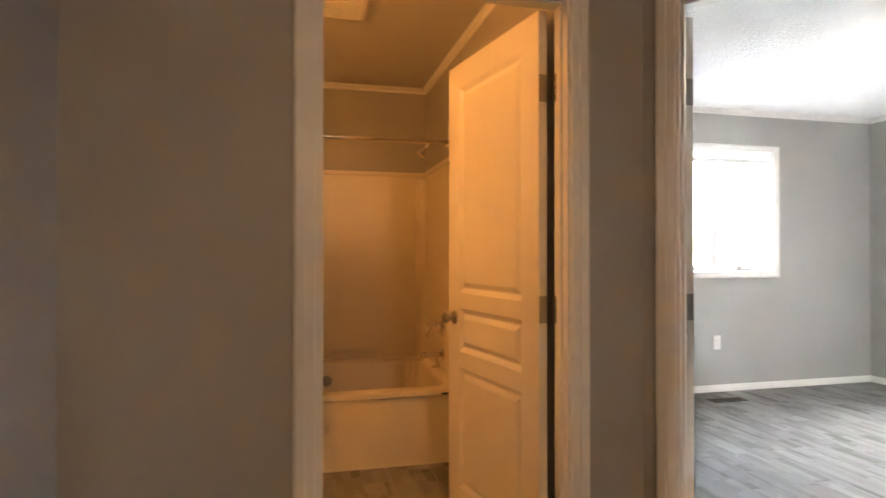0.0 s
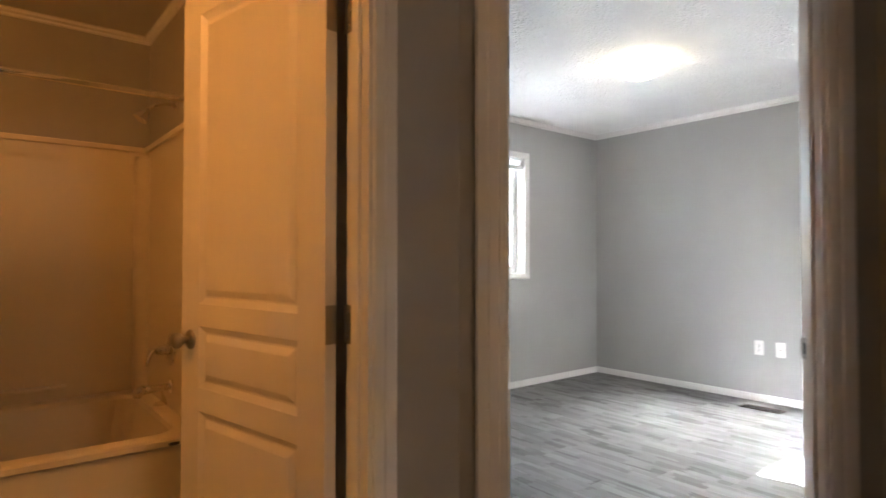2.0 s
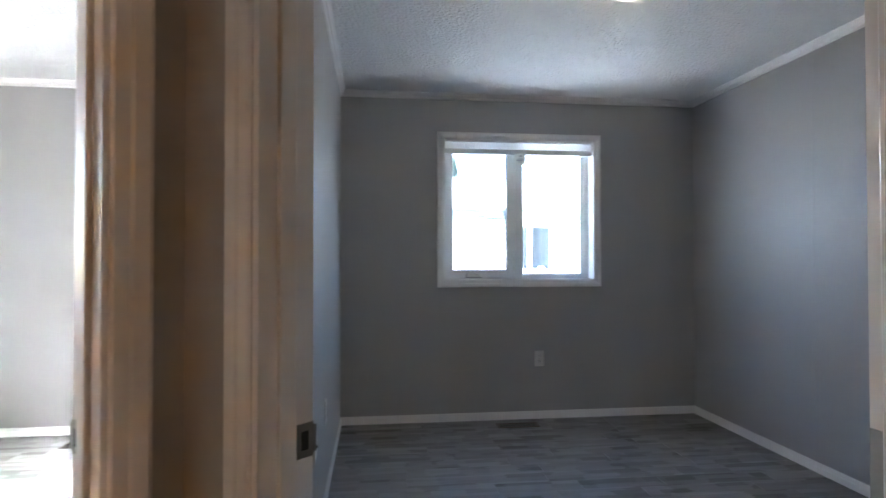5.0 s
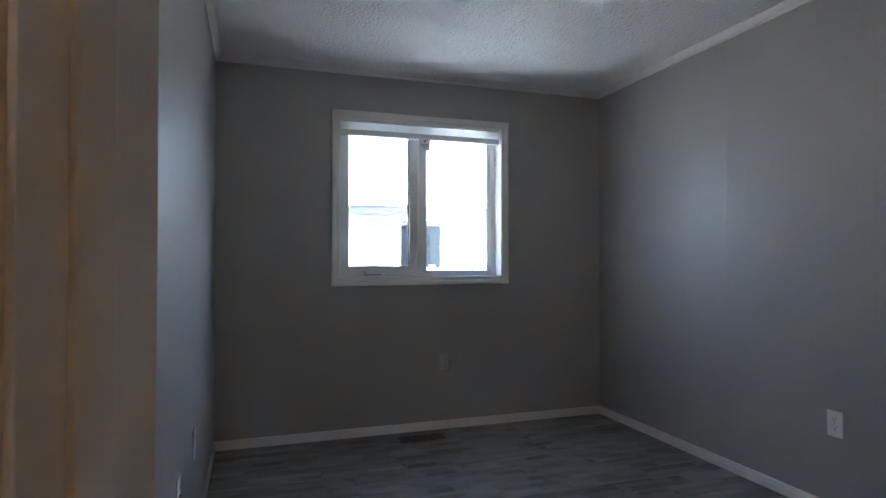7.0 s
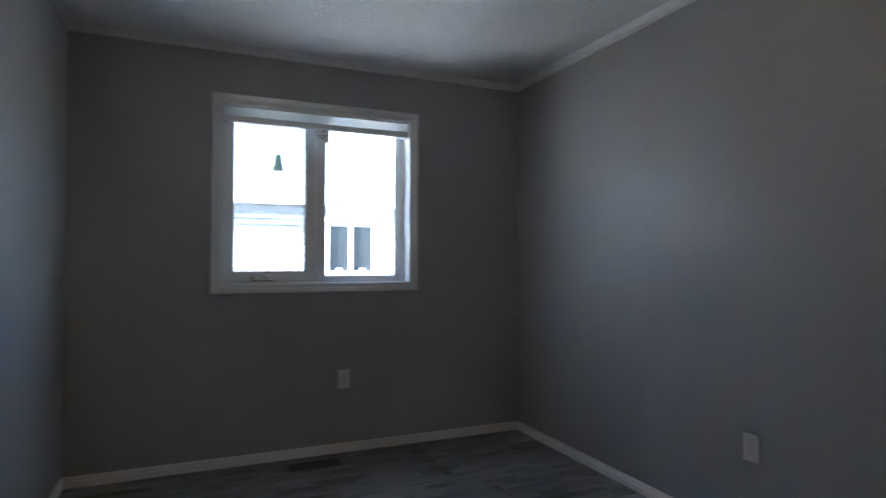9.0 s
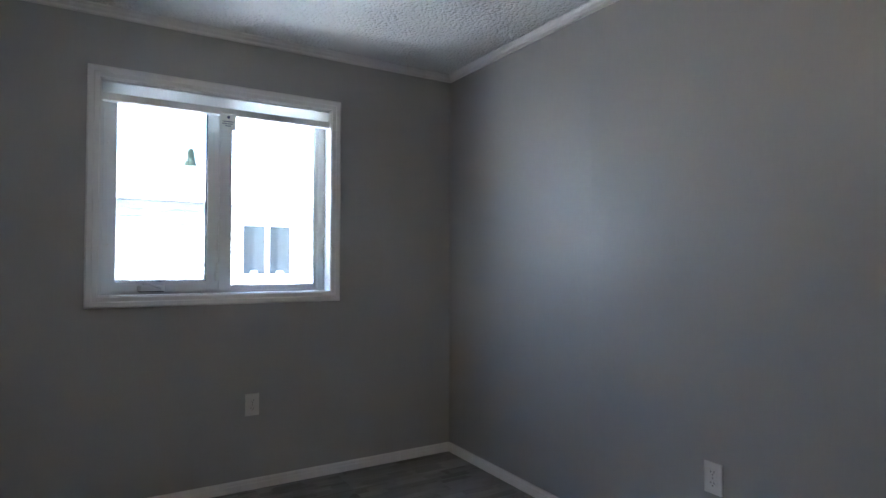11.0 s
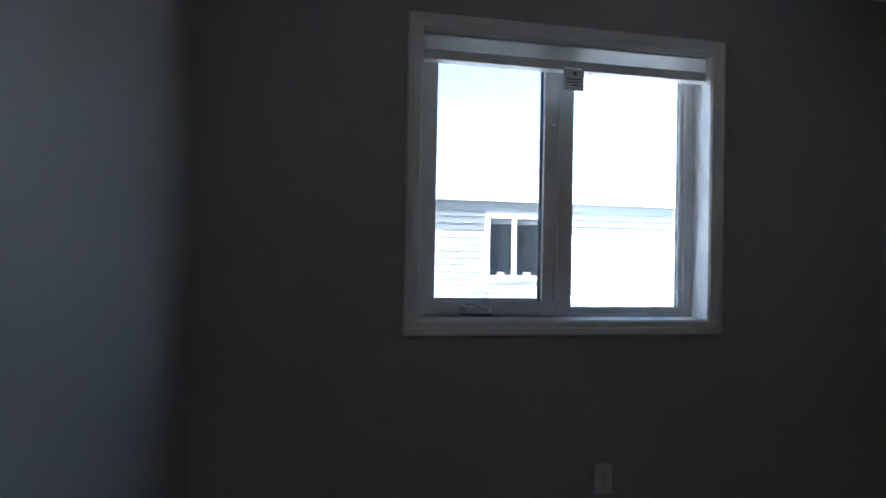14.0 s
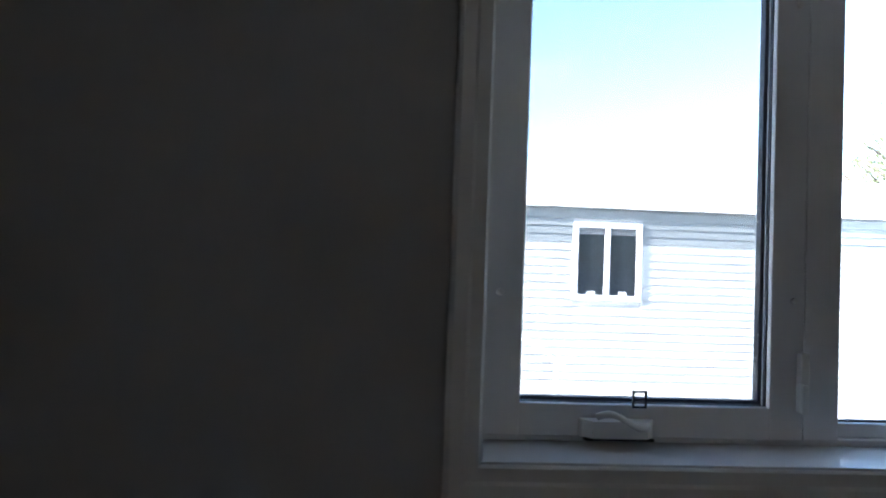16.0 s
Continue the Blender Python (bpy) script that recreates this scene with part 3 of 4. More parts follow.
# ---- small fixtures ----
def outlet(m, blank=False):
    root = empty("wall_plate" if blank else "outlet", m)
    tagged(root, "white cable wall plate" if blank else "white duplex power outlet on the wall", "outlet", group="outlets")
    part("plate", box(-0.036, 0.036, -0.006, 0, -0.058, 0.058, bevel=0.003), PLASTIC, root)
    if blank:
        part("jack", lathe(((0, 0), (0.006, 0), (0.005, 0.008), (0, 0.009)), 14, None, Matrix.Translation((0, -0.006, 0)) @ Matrix.Rotation(math.pi / 2, 4, "X")), NICKEL, root)
        return root
    for s in (-1, 1):
        r = part("receptacle", box(-0.017, 0.017, -0.0075, -0.005, s * 0.020 - 0.014, s * 0.020 + 0.014, bevel=0.001), PLASTIC, root)
        for x in (-0.007, 0.006):
            part("slot", box(x - 0.001, x + 0.001, -0.0079, -0.007, s * 0.020 - 0.001, s * 0.020 + 0.007), SLOT, r)
        part("earth_hole", box(-0.002, 0.002, -0.0079, -0.007, s * 0.020 - 0.009, s * 0.020 - 0.005), SLOT, r)
    part("screw", lathe(((0, 0), (0.003, 0), (0.002, 0.001), (0, 0.001)), 10, None, Matrix.Translation((0, -0.006, 0)) @ Matrix.Rotation(math.pi / 2, 4, "X")), NICKEL, root)
    return root


outlet(local((3.707, NORTH, 0.414), (1, 0), (0, 1)))
outlet(local((EAST, 2.995, 0.428), (0, -1), (1, 0)))
outlet(local((EAST, 2.834, 0.426), (0, -1), (1, 0)), True)
outlet(local((EAST, -0.152, 0.445), (0, -1), (1, 0)))
outlet(local((3.507, B2S, 0.416), (-1, 0), (0, -1)))
outlet(local((4.035, B2N, 0.440), (1, 0), (0, 1)))
outlet(local((3.525, B2N, 0.436), (1, 0), (0, 1)), True)


def floor_register(m):
    root = empty("floor_register", m)
    tagged(root, "brown metal slatted floor register", "vent", group="floor registers")
    part("frame", flat_ring(0.150, 0.055, 0.016, 0.005), REGISTER, root)
    part("well", box(-0.136, 0.136, -0.041, 0.041, 0.0005, 0.0015), SLOT, root)
    for i in range(15):
        x = -0.126 + 0.018 * i
        part("slat", box(x - 0.003, x + 0.003, -0.040, 0.040, 0.0015, 0.004), REGISTER, root)
    return root


def flat_ring(hx, hy, w, h):
    bm = bmesh.new()
    box(-hx, hx, -hy, -hy + w, 0, h, bm, 0.001)
    box(-hx, hx, hy - w, hy, 0, h, bm, 0.001)
    box(-hx, -hx + w, -hy + w, hy - w, 0, h, bm, 0.001)
    box(hx - w, hx, -hy + w, hy - w, 0, h, bm, 0.001)
    return bm


floor_register(pose(3.590, 4.300, 0.0))
floor_register(pose(5.100, 2.880, 0.0, 0, 0, 90))
floor_register(pose(5.185, 0.055, 0.0, 0, 0, 90))


def ceiling_light(x, y, glass):
    root = empty("ceiling_light", pose(x, y, 2.4))
    tagged(root, "lit frosted glass dome ceiling light with metal ring", "light", group="ceiling lights")
    part("ring", lathe(((0, 0), (0.118, 0), (0.123, -0.006), (0.123, -0.026), (0.117, -0.032), (0.0, -0.032)), 40), BRASS, root, "thin brushed metal ring", True)
    part("dome", lathe(((0.130, -0.030), (0.144, -0.034), (0.146, -0.044), (0.137, -0.064), (0.112, -0.086), (0.073, -0.102), (0.033, -0.109), (0, -0.110)), 40), glass, root, "frosted white glass dome", True)
    part("finial", lathe(((0, -0.107), (0.008, -0.108), (0.010, -0.115), (0.005, -0.122), (0, -0.124)), 16), BRASS, root, "", True)
    return root


ceiling_light(3.715, 3.02, LAMPGLASS_B1)
ceiling_light(3.42, 0.0, LAMPGLASS_B2)
ceiling_light(1.15, -1.6, LAMPGLASS_HALL)

sd = tagged(empty("smoke_detector", pose(2.835, 2.468, 2.4)), "round white smoke detector on the ceiling", "detector")
part("base", lathe(((0, 0), (0.068, 0), (0.070, -0.008), (0.066, -0.014), (0, -0.014)), 32), PLASTIC, sd, "", True)
part("cover", lathe(((0.060, -0.014), (0.058, -0.026), (0.046, -0.034), (0, -0.036)), 32), PLASTIC, sd, "", True)
part("grille", lathe(((0.0605, -0.016), (0.0612, -0.018), (0.0605, -0.022)), 32), SLOT, sd)


# ---- bathroom ----
def bathtub():
    root = empty("bathtub", pose(0, 0, 0))
    tagged(root, "glossy white bathtub with flat apron", "bathtub")
    x0, x1, y0, y1, h = BATH_W, BATH_E - 0.012, 3.475, NORTH - 0.012, 0.415
    bm = bmesh.new()
    def loop(ax, bx, ay, by, z, r, n=6):
        pts = []
        for cx, cy, s in ((bx - r, by - r, 0), (ax + r, by - r, 90), (ax + r, ay + r, 180), (bx - r, ay + r, 270)):
            for k in range(n + 1):
                q = radians(s + 90 * k / n)
                pts.append(bm.verts.new((cx + r * math.cos(q), cy + r * math.sin(q), z)))
        return pts
    loops = [loop(x0 + 0.012, x1, y0 + 0.022, y1, 0.0, 0.004), loop(x0 + 0.012, x1, y0 + 0.014, y1, h - 0.040, 0.004), loop(x0, x1, y0, y1, h - 0.030, 0.006), loop(x0, x1, y0, y1, h - 0.008, 0.006), loop(x0 + 0.006, x1 - 0.004, y0 + 0.008, y1 - 0.004, h, 0.010),
             loop(x0 + 0.09, x1 - 0.075, y0 + 0.085, y1 - 0.10, h, 0.10), loop(x0 + 0.105, x1 - 0.085, y0 + 0.10, y1 - 0.115, h - 0.018, 0.10), loop(x0 + 0.19, x1 - 0.13, y0 + 0.16, y1 - 0.17, 0.10, 0.12), loop(x0 + 0.26, x1 - 0.20, y0 + 0.22, y1 - 0.23, 0.055, 0.10)]
    for p, q in zip(loops, loops[1:]):
        for k in range(len(p)):
            bm.faces.new((p[k], p[(k + 1) % len(p)], q[(k + 1) % len(q)], q[k]))
    bm.faces.new(loops[-1])
    part("shell", bm, ACRYLIC, root)
    part("overflow_plate", lathe(((0, 0), (0.036, 0), (0.038, 0.004), (0.030, 0.012), (0, 0.014)), 24, None, Matrix.Translation((0.455, y1 - 0.130, 0.285)) @ Matrix.Rotation(math.pi / 2 - 0.1, 4, "X")), NICKEL, root, "round metal overflow plate", True)
    part("drain", lathe(((0, 0), (0.034, 0), (0.030, 0.004), (0, 0.005)), 24, None, Matrix.Translation((0.86, 4.02, 0.056))), CHROME, root, "", True)
    part("badge", box(1.045, 1.085, y0 + 0.0, y0 + 0.012 - 0.014, h - 0.030, h - 0.018), SLOT, root, "small dark rim label")
    return root


bathtub()
surround = tagged(empty("tub_surround"), "glossy white three-piece tub surround with raised edge", "tub surround")
part("back_panel", box(BATH_W, BATH_E - 0.012, NORTH - 0.012, NORTH, 0.41, 1.765, bevel=0.003), ACRYLIC, surround)
part("end_panel", box(BATH_E - 0.012, BATH_E, 3.475, NORTH - 0.012, 0.41, 1.765, bevel=0.003), ACRYLIC, surround)
part("end_panel", box(BATH_W, BATH_W + 0.012, 3.475, NORTH - 0.012, 0.41, 1.765, bevel=0.003), ACRYLIC, surround)
part("top_edge", box(BATH_W + 0.012, BATH_E - 0.012, NORTH - 0.030, NORTH - 0.012, 1.735, 1.765, bevel=0.006), ACRYLIC, surround)
part("top_edge", box(BATH_E - 0.030, BATH_E - 0.012, 3.475, NORTH - 0.030, 1.735, 1.765, bevel=0.006), ACRYLIC, surround)
part("corner_column", lathe(((0.05, 0.41), (0.05, 1.68), (0.045, 1.71), (0, 1.712)), 24, None, Matrix.Translation((BATH_E - 0.030, NORTH - 0.030, 0))), ACRYLIC, surround, "", True)
part("ledge", box(0.50, 0.80, NORTH - 0.060, NORTH - 0.012, 0.470, 0.490, bevel=0.008), ACRYLIC, surround)

FX, FY = BATH_E - 0.012, 3.985
fc = tagged(empty("tub_faucet", pose(FX, FY, 0.700)), "chrome single lever tub faucet", "faucet")
side = Matrix.Rotation(-math.pi / 2, 4, "Y")
part("escutcheon", lathe(((0, 0), (0.075, 0), (0.078, 0.004), (0.060, 0.012), (0, 0.014)), 36, None, side), CHROME, fc, "", True)
part("valve", lathe(((0.026, 0.010), (0.024, 0.055), (0.018, 0.070), (0, 0.074)), 24, None, side), CHROME, fc, "", True)
part("lever", tube([(-0.066, 0, 0.0), (-0.085, -0.004, -0.004), (-0.102, -0.010, -0.022), (-0.110, -0.014, -0.048), (-0.114, -0.016, -0.070)], [0.013, 0.012, 0.010, 0.009, 0.007], 12), CHROME, fc, "", True)
sp = tagged(empty("tub_spout", pose(FX, FY, 0.520)), "chrome tub spout over the bath", "spout")
part("flange", lathe(((0, 0), (0.032, 0), (0.030, 0.008), (0, 0.010)), 28, None, side), CHROME, sp, "", True)
part("pipe", tube([(0, 0, 0), (-0.04, 0, 0), (-0.09, 0, -0.001), (-0.120, 0, -0.003)], [0.016, 0.016, 0.019, 0.022], 18), CHROME, sp, "", True)
part("nozzle", tube([(-0.118, 0, 0.002), (-0.135, 0, -0.004), (-0.148, 0, -0.016), (-0.150, 0, -0.034)], [0.023, 0.024, 0.022, 0.019], 18), CHROME, sp, "", True)
sh = tagged(empty("shower_fixture", pose(BATH_E, FY, 1.890)), "chrome shower head on a bent arm", "shower head")
part("flange", lathe(((0, 0), (0.030, 0), (0.026, 0.008), (0, 0.010)), 24, None, side), CHROME, sh, "", True)
part("arm", tube([(0, 0, 0), (-0.05, 0, 0.004), (-0.10, 0, -0.012), (-0.135, 0, -0.045)], 0.009, 12), CHROME, sh, "", True)
part("head", lathe(((0, 0.0), (0.012, 0.0), (0.016, 0.02), (0.034, 0.052), (0.036, 0.060), (0.030, 0.062), (0, 0.060)), 24, None, Matrix.Translation((-0.130, 0, -0.040)) @ Matrix.Rotation(radians(215), 4, "Y")), CHROME, sh, "", True)

rod = tagged(empty("curtain_rod", pose(0, 3.44, 1.785)), "slim chrome shower curtain rod", "curtain rod")
part("rod", tube([(BATH_W, 0, 0), (BATH_E, 0, 0)], 0.012, 16), CHROME, rod, "", True)
for x, s in ((BATH_W, 1), (BATH_E, -1)):
    part("end_cap", lathe(((0, 0), (0.028, 0), (0.026, 0.008), (0.014, 0.014), (0, 0.014)), 20, None, Matrix.Translation((x, 0, 0)) @ Matrix.Rotation(s * math.pi / 2, 4, "Y")), CHROME, rod, "", True)

cur = tagged(empty("shower_curtain", pose(0, 3.44, 0)), "off-white cloth shower curtain bunched to one side", "shower curtain")
bm = bmesh.new()
nu, nz = 90, 24
grid = []
for j in range(nz + 1):
    z = 0.30 + (1.745 - 0.30) * j / nz
    f = j / nz
    row = []
    for i in range(nu + 1):
        s = i / nu
        x = BATH_W + 0.03 + s * (0.790 - 0.080 * f)
        amp = 0.020 + 0.016 * (1 - f)
        row.append(bm.verts.new((x, amp * math.sin(s * 62 + 0.7 * math.sin(3 * f)) + 0.012 * math.sin(s * 23 + 2 * f) - 0.022, z)))
    grid.append(row)
for j in range(nz):
    for i in range(nu):
        bm.faces.new((grid[j][i], grid[j][i + 1], grid[j + 1][i + 1], grid[j + 1][i]))
bmesh.ops.translate(bm, verts=bm.verts, vec=(0, -0.028, 0))
cloth = part("cloth", bm, CURTAIN, cur, "", True)
cloth.modifiers.new("thickness", "SOLIDIFY").thickness = 0.002
for i in range(9):
    part("curtain_ring", tube([(BATH_W + 0.06 + 0.075 * i, 0.017 * math.cos(q), 1.785 - 0.012 + 0.026 * math.sin(q) - 0.004) for q in [k * math.pi / 8 for k in range(17)]], 0.0018, 6), CHROME, cur)


def toilet():
    root = tagged(empty("toilet", pose(BATH_W, 2.93, 0)), "white porcelain toilet with closed lid", "toilet")
    def oval(bm, cx, rx, ry, z, n=36):
        return [bm.verts.new((cx + rx * math.cos(2 * math.pi * k / n), ry * math.sin(2 * math.pi * k / n), z)) for k in range(n)]
    def stack(spec):
        bm = bmesh.new()
        ls = [oval(bm, *s) for s in spec]
        for p, q in zip(ls, ls[1:]):
            for k in range(len(p)):
                bm.faces.new((p[k], p[(k + 1) % len(p)], q[(k + 1) % len(q)], q[k]))
        bm.faces.new(ls[0][::-1])
        bm.faces.new(ls[-1])
        return bm
    part("bowl", stack([(0.40, 0.22, 0.12, 0.0), (0.40, 0.20, 0.105, 0.05), (0.42, 0.19, 0.10, 0.15), (0.48, 0.26, 0.15, 0.28), (0.53, 0.29, 0.178, 0.36), (0.54, 0.295, 0.182, 0.385), (0.54, 0.285, 0.175, 0.392)]), PORCELAIN, root, "", True)
    part("seat", stack([(0.545, 0.295, 0.185, 0.393), (0.545, 0.298, 0.188, 0.400), (0.545, 0.296, 0.186, 0.410)]), PORCELAIN, root, "", True)
    part("lid", stack([(0.545, 0.292, 0.183, 0.411), (0.545, 0.297, 0.187, 0.417), (0.545, 0.294, 0.184, 0.427), (0.545, 0.270, 0.165, 0.433), (0.545, 0.14, 0.09, 0.436)]), PORCELAIN, root, "", True)
    part("tank", box(0.004, 0.20, -0.22, 0.22, 0.36, 0.74, bevel=0.02), PORCELAIN, root)
    part("tank_lid", box(0.002, 0.21, -0.23, 0.23, 0.741, 0.775, bevel=0.01), PORCELAIN, root)
    part("flush_lever", tube([(0.206, -0.16, 0.68), (0.222, -0.16, 0.68), (0.226, -0.12, 0.676), (0.226, -0.09, 0.672)], 0.006, 10), CHROME, root)
    return root


toilet()

fan = tagged(empty("exhaust_fan", pose(0.450, 3.220, 2.394)), "white plastic slatted bathroom exhaust fan grille", "vent")
part("grille_frame", ring(-0.15, 0.15, -0.15, 0.15, 0.02, 0.02, 0.02, 0.02, 0, 0.014, 0.002).copy(), PLASTIC, fan).rotation_euler = (radians(-90), 0, 0)
for i in range(12):
    part("slat", box(-0.13, 0.13, -0.125 + 0.0225 * i, -0.115 + 0.0225 * i, -0.012, -0.004), PLASTIC, fan)

van = tagged(empty("vanity_light", pose(BATH_W, 2.45, 2.16)), "lit vanity light bar with round warm bulbs", "light")
part("back_plate", box(0, 0.025, -0.14, 0.22, -0.045, 0.045, bevel=0.006), CHROME, van)
for y in (-0.08, 0.04, 0.16):
    part("bulb", lathe(((0.014, 0.0), (0.018, 0.02), (0.040, 0.05), (0.047, 0.075), (0.040, 0.100), (0.022, 0.116), (0, 0.121)), 24, None, Matrix.Translation((0.025, y, 0)) @ Matrix.Rotation(math.pi / 2, 4, "Y")), BULB, van, "lit round bulb", True)


# ---- outdoors ----
GZ = -0.75
tagged(part("ground", box(-1500, 1500, -1500, 1500, GZ - 0.5, GZ), GRAVEL), "pale sunlit gravel ground", "ground", kind="structure")
skirt = tagged(part("foundation_skirt", box(-0.59, 5.49, -1.52, 4.71, GZ, -0.26), SIDING_PALE), "pale skirting under the house", "skirting", kind="structure")

NX = 12.0
house = tagged(empty("neighbour_house", pose(NX, 0, GZ - 0.04)), "long pale-sided house with blue-grey upper band", "house")
part("wall", box(0.03, 5.0, -16.0, 10.0, 0, 2.93), SIDING_PALE, house)
part("roof", sweep(((-0.05, 2.93), (-0.05, 2.97), (2.5, 3.85), (5.05, 2.97), (5.05, 2.93)), (0, -16.3, 0), (0, 10.3, 0), (1, 0, 0), (0, 0, 1)), ROOFING, house)
part("fascia", box(-0.07, -0.052, -16.3, 10.3, 2.915, 2.985), TRIM, house)
NW = (-1.454, -2.380, 0.950 - GZ, 1.976 - GZ)
pitch = 0.106
z, i = 0.55, 0
while z < 2.92:
    top = min(z + pitch, 2.925)
    prof = ((0.0, 0.028), (0.002, 0.0), (top - z, 0.016), (top - z, 0.028))
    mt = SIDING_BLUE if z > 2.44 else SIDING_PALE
    spans = [(-16.0, 10.0)] if (top < NW[2] or z > NW[3]) else [(-16.0, NW[1]), (NW[0], 10.0)]
    for a, b in spans:
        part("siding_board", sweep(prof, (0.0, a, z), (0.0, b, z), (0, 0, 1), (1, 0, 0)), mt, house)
    z += pitch
part("skirting", box(0.0, 0.03, -16.0, 10.0, 0, 0.55), SIDING_PALE, house)
nwin = part("window", ring(NW[1], NW[0], NW[2], NW[3], 0.07, 0.07, 0.07, 0.07, -0.02, 0.03).copy(), VINYL, house, "white framed sliding window")
nwin.data.transform(Matrix(((0, 1, 0, 0), (1, 0, 0, 0), (0, 0, 1, 0), (0, 0, 0, 1))))
yc = (NW[0] + NW[1]) / 2
part("mullion", box(-0.015, 0.03, yc - 0.035, yc + 0.035, NW[2] + 0.07, NW[3] - 0.07), VINYL, nwin)
for a, b in ((NW[1] + 0.07, yc - 0.035), (yc + 0.035, NW[0] - 0.07)):
    part("pane", box(0.012, 0.02, a, b, NW[2] + 0.07, NW[3] - 0.07), DARKGLASS, nwin)
    for k in range(4):
        part("blind_slat", box(0.008, 0.012, a + 0.01, b - 0.01, NW[3] - 0.09 - 0.022 * k, NW[3] - 0.076 - 0.022 * k), SHADE, nwin)
    part("sill_item", box(0.006, 0.012, (a + b) / 2 - 0.06, (a + b) / 2 + 0.05, NW[2] + 0.07, NW[2] + 0.12), PAPER, nwin)


def spruce(x, y, height, rnd):
    root = tagged(empty("spruce_tree", pose(x, y, GZ)), "dark green spruce tree beyond the houses", "tree", group="trees")
    part("trunk", tube([(0, 0, 0), (0.05, 0, height * 0.5), (0, 0, height * 0.97)], [height * 0.022, height * 0.013, 0.02], 8), BARK, root)
    verts, faces = [], []
    for i in range(4000):
        f = rnd.random() ** 0.8
        z = height * (0.12 + 0.88 * f)
        reach = height * 0.25 * (1 - f) ** 0.85 * (0.55 + 0.45 * math.sin(z * 4.2) ** 2) + 0.06
        a, r = rnd.uniform(0, 6.283), reach * rnd.uniform(0.25, 1.0)
        c = Vector((r * math.cos(a), r * math.sin(a), z - 0.35 * r))
        s = 0.10 + 0.16 * rnd.random() * (1.3 - f)
        out = Vector((math.cos(a), math.sin(a), -0.45)).normalized() * s * 1.8
        acr = Vector((-math.sin(a), math.cos(a), rnd.uniform(-0.4, 0.4))) * s * 0.6
        k = len(verts)
        verts += [c - acr, c + acr, c + out + acr * 0.3, c + out - acr * 0.3]
        faces.append((k, k + 1, k + 2, k + 3))
    me = bpy.data.meshes.new("crown")
    me.from_pydata([tuple(v) for v in verts], [], faces)
    me.materials.append(NEEDLE)
    new("crown", me).parent = root


def broadleaf(x, y, height, width, rnd):
    root = tagged(empty("leafy_tree", pose(x, y, GZ)), "broad leafy tree with open crown", "tree", group="trees")
    bm = tube([(0, 0, 0), (0.1, 0, height * 0.25), (0, 0.1, height * 0.5), (0.1, 0.1, height * 0.8)], [height * 0.03, height * 0.024, height * 0.016, 0.03], 9)
    tips = []
    for i in range(26):
        a, z0 = rnd.uniform(0, 6.283), height * rnd.uniform(0.25, 0.7)
        L = width * rnd.uniform(0.5, 1.0) * (1.15 - 0.6 * abs(z0 / height - 0.45))
        tip = Vector((L * math.cos(a), L * math.sin(a), z0 + L * rnd.uniform(0.3, 0.9)))
        mid = tip * 0.5 + Vector((0, 0, z0 * 0.5))
        tube([(0, 0, z0), mid, tip], [height * 0.010, height * 0.006, 0.015], 6, bm)
        tips += [tip, (mid + tip) / 2, mid]
    part("trunk", bm, BARK, root)
    verts, faces = [], []
    for i in range(4200):
        c = rnd.choice(tips) + Vector((rnd.gauss(0, 0.55), rnd.gauss(0, 0.55), rnd.gauss(0, 0.45)))
        n = Vector((rnd.gauss(0, 1), rnd.gauss(0, 1), rnd.gauss(0, 1))).normalized()
        u = n.orthogonal().normalized() * rnd.uniform(0.10, 0.20)
        v = n.cross(u) * rnd.uniform(0.5, 0.9)
        k = len(verts)
        verts += [c - u, c + v * 0.6, c + u, c - v * 0.6]
        faces.append((k, k + 1, k + 2, k + 3))
    me = bpy.data.meshes.new("crown")
    me.from_pydata([tuple(v) for v in verts], [], faces)
    me.materials.append(LEAF)
    new("crown", me).parent = root


rnd = random.Random(4)
spruce(58.0, -6.8, 12.0, rnd)
broadleaf(40.0, -30.3, 15.4, 4.2, rnd)
broadleaf(9.0, 24.0, 5.2, 1.8, rnd)

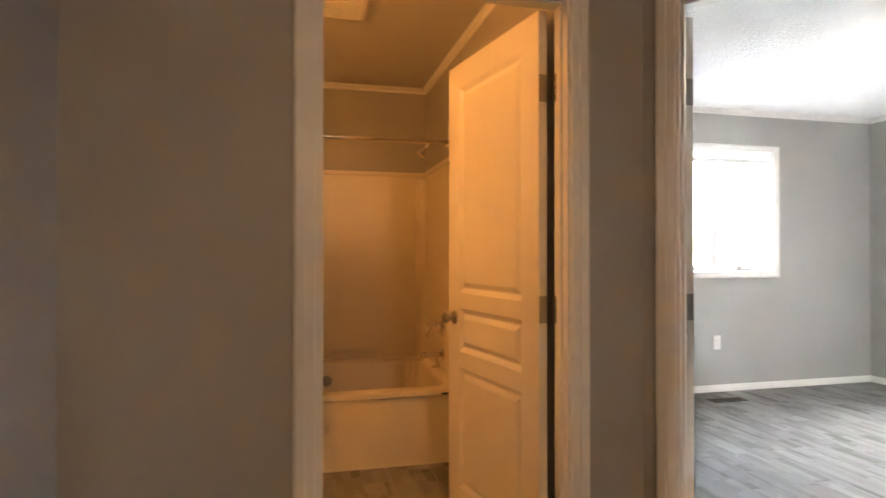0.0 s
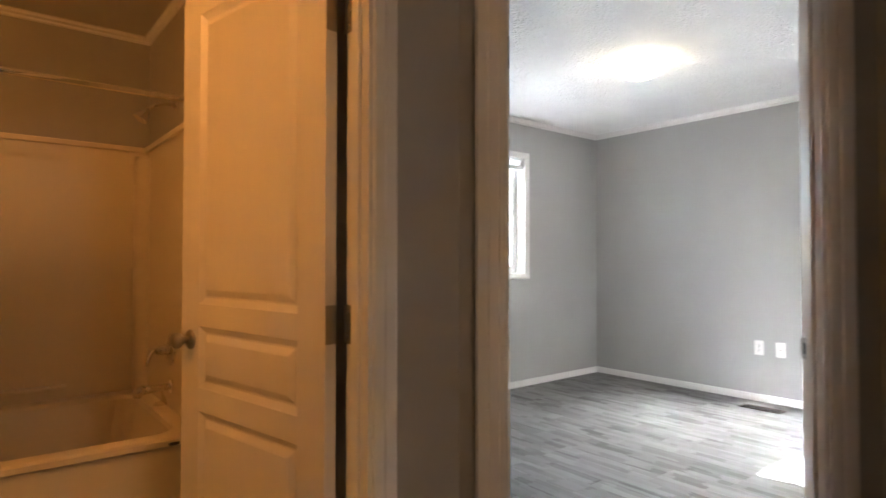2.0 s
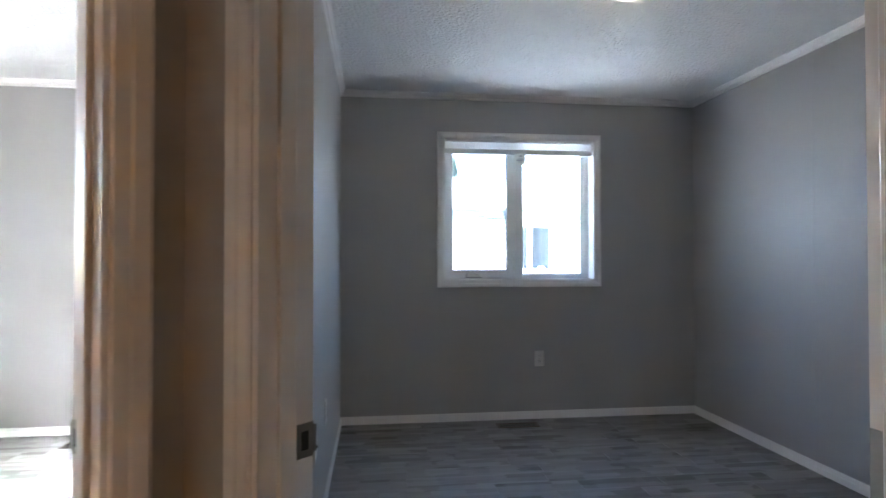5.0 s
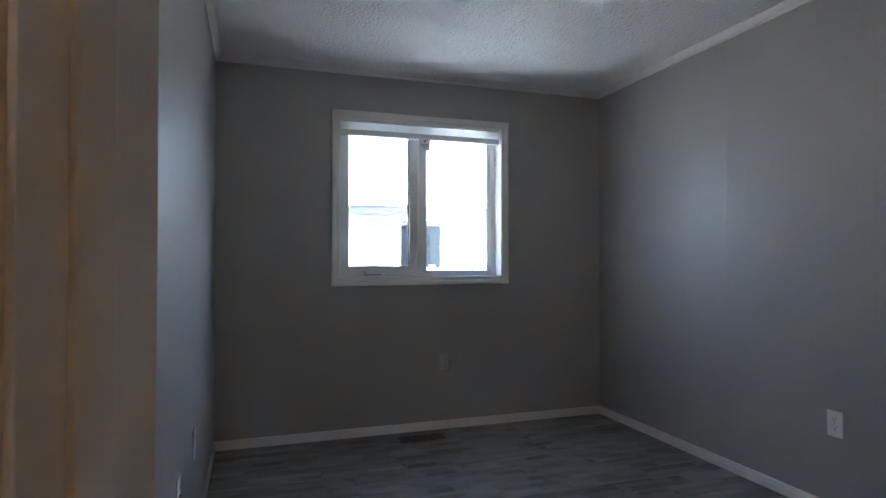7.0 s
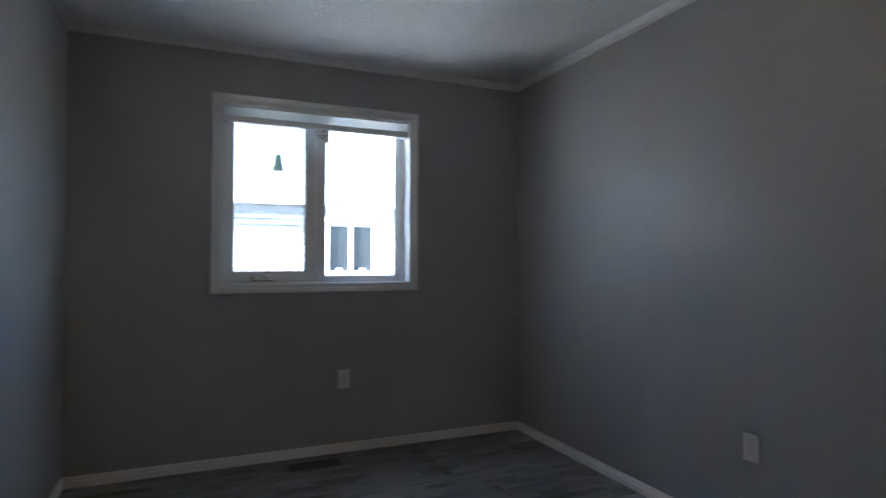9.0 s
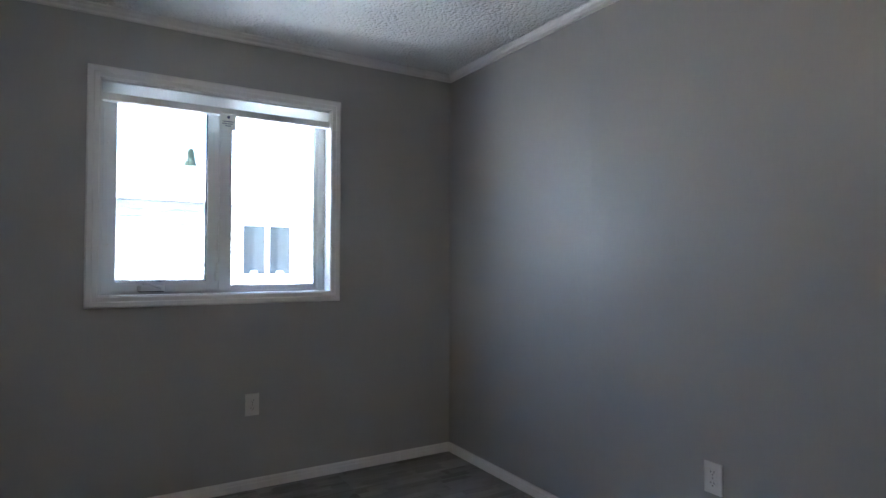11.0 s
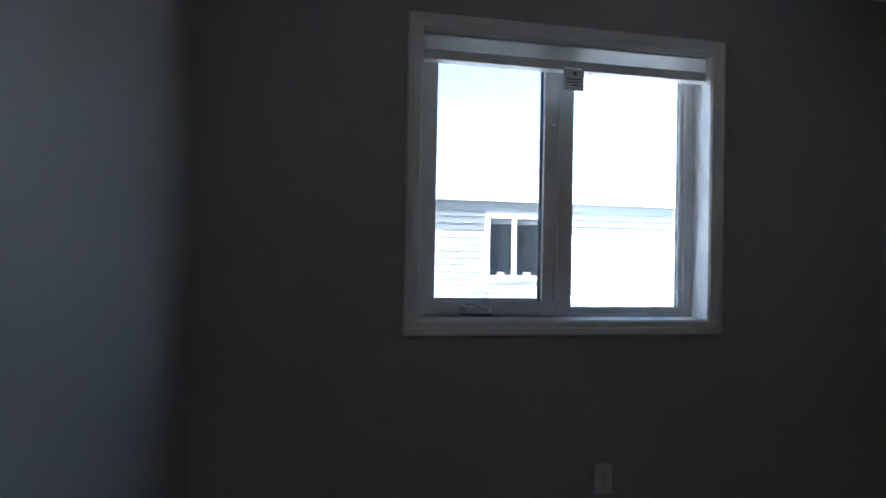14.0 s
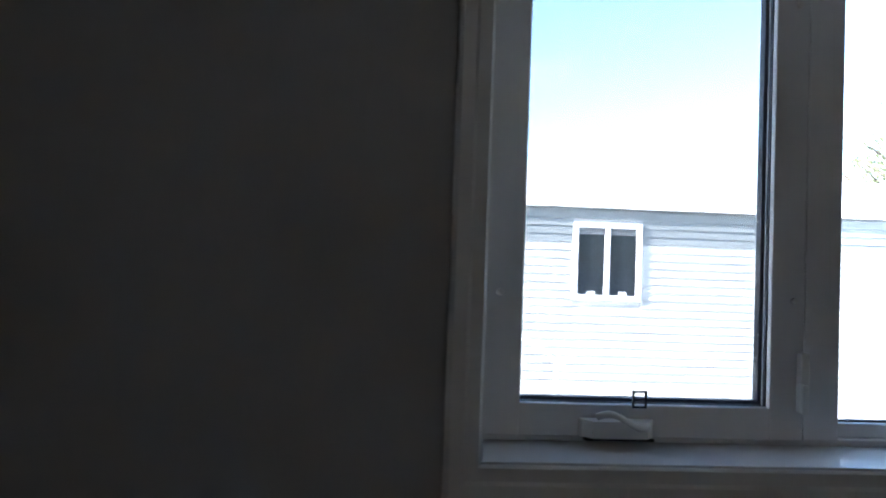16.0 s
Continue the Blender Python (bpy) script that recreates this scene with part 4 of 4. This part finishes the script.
rail = tagged(empty("porch_railing", pose(11.2, -0.45, GZ)), "slim white metal handrail by the neighbour's steps", "railing")
for y, h in ((0.0, 1.36), (-0.62, 1.0)):
    part("post", box(-0.02, 0.02, y - 0.02, y + 0.02, 0, h, bevel=0.004), VINYL, rail)
part("handrail", tube([(0, 0.12, 1.43), (0, -0.74, 0.94)], 0.024, 10), VINYL, rail, "", True)
part("lower_rail", tube([(0, 0.0, 0.55), (0, -0.62, 0.22)], 0.014, 8), VINYL, rail, "", True)

# ---- floor planks, room by room, laid along y ----
plank_meshes = {}


def plank(x, y0, y1, rows_w):
    key = (round(y1 - y0, 3), rows_w)
    if key not in plank_meshes:
        g, L = 0.0006, y1 - y0
        bm = bmesh.new()
        z0, z1, c = -0.0055, 0.0, 0.0008
        lo = [bm.verts.new(v) for v in ((g, g, z0), (rows_w - g, g, z0), (rows_w - g, L - g, z0), (g, L - g, z0))]
        mi = [bm.verts.new((v.co.x, v.co.y, z1 - c)) for v in lo]
        hi = [bm.verts.new(v) for v in ((g + c, g + c, z1), (rows_w - g - c, g + c, z1), (rows_w - g - c, L - g - c, z1), (g + c, L - g - c, z1))]
        for p, q in ((lo, mi), (mi, hi)):
            for k in range(4):
                bm.faces.new((p[k], p[(k + 1) % 4], q[(k + 1) % 4], q[k]))
        bm.faces.new(hi)
        me = bpy.data.meshes.new("plank")
        bm.to_mesh(me)
        bm.free()
        me.materials.append(PLANK)
        plank_meshes[key] = me
    ob = new("plank", plank_meshes[key])
    ob.location = (x, y0, 0)
    ob.parent = floor_slab


prnd = random.Random(11)
PW = 0.130


def lay(x0, x1, low, high):
    x = x0
    while x < x1 - 0.01:
        w = min(PW, x1 - x)
        a, b = low(x), high(x + w)
        y = a - prnd.choice((0.0, 0.15, 0.3, 0.45, 0.6))
        while y < b:
            L = prnd.choice((0.45, 0.61, 0.76, 0.91))
            s, e = max(a, y), min(b, y + L)
            if e - s > 0.02:
                plank(x, s, e, w)
            y += L
        x += w


lay(1.30, EAST, lambda x: max(B1S, 3.70 - x), lambda x: NORTH)
lay(1.56, EAST, lambda x: B2S, lambda x: min(B2N, x - 0.90))
lay(BATH_W, BATH_E, lambda x: 2.20, lambda x: 3.50)
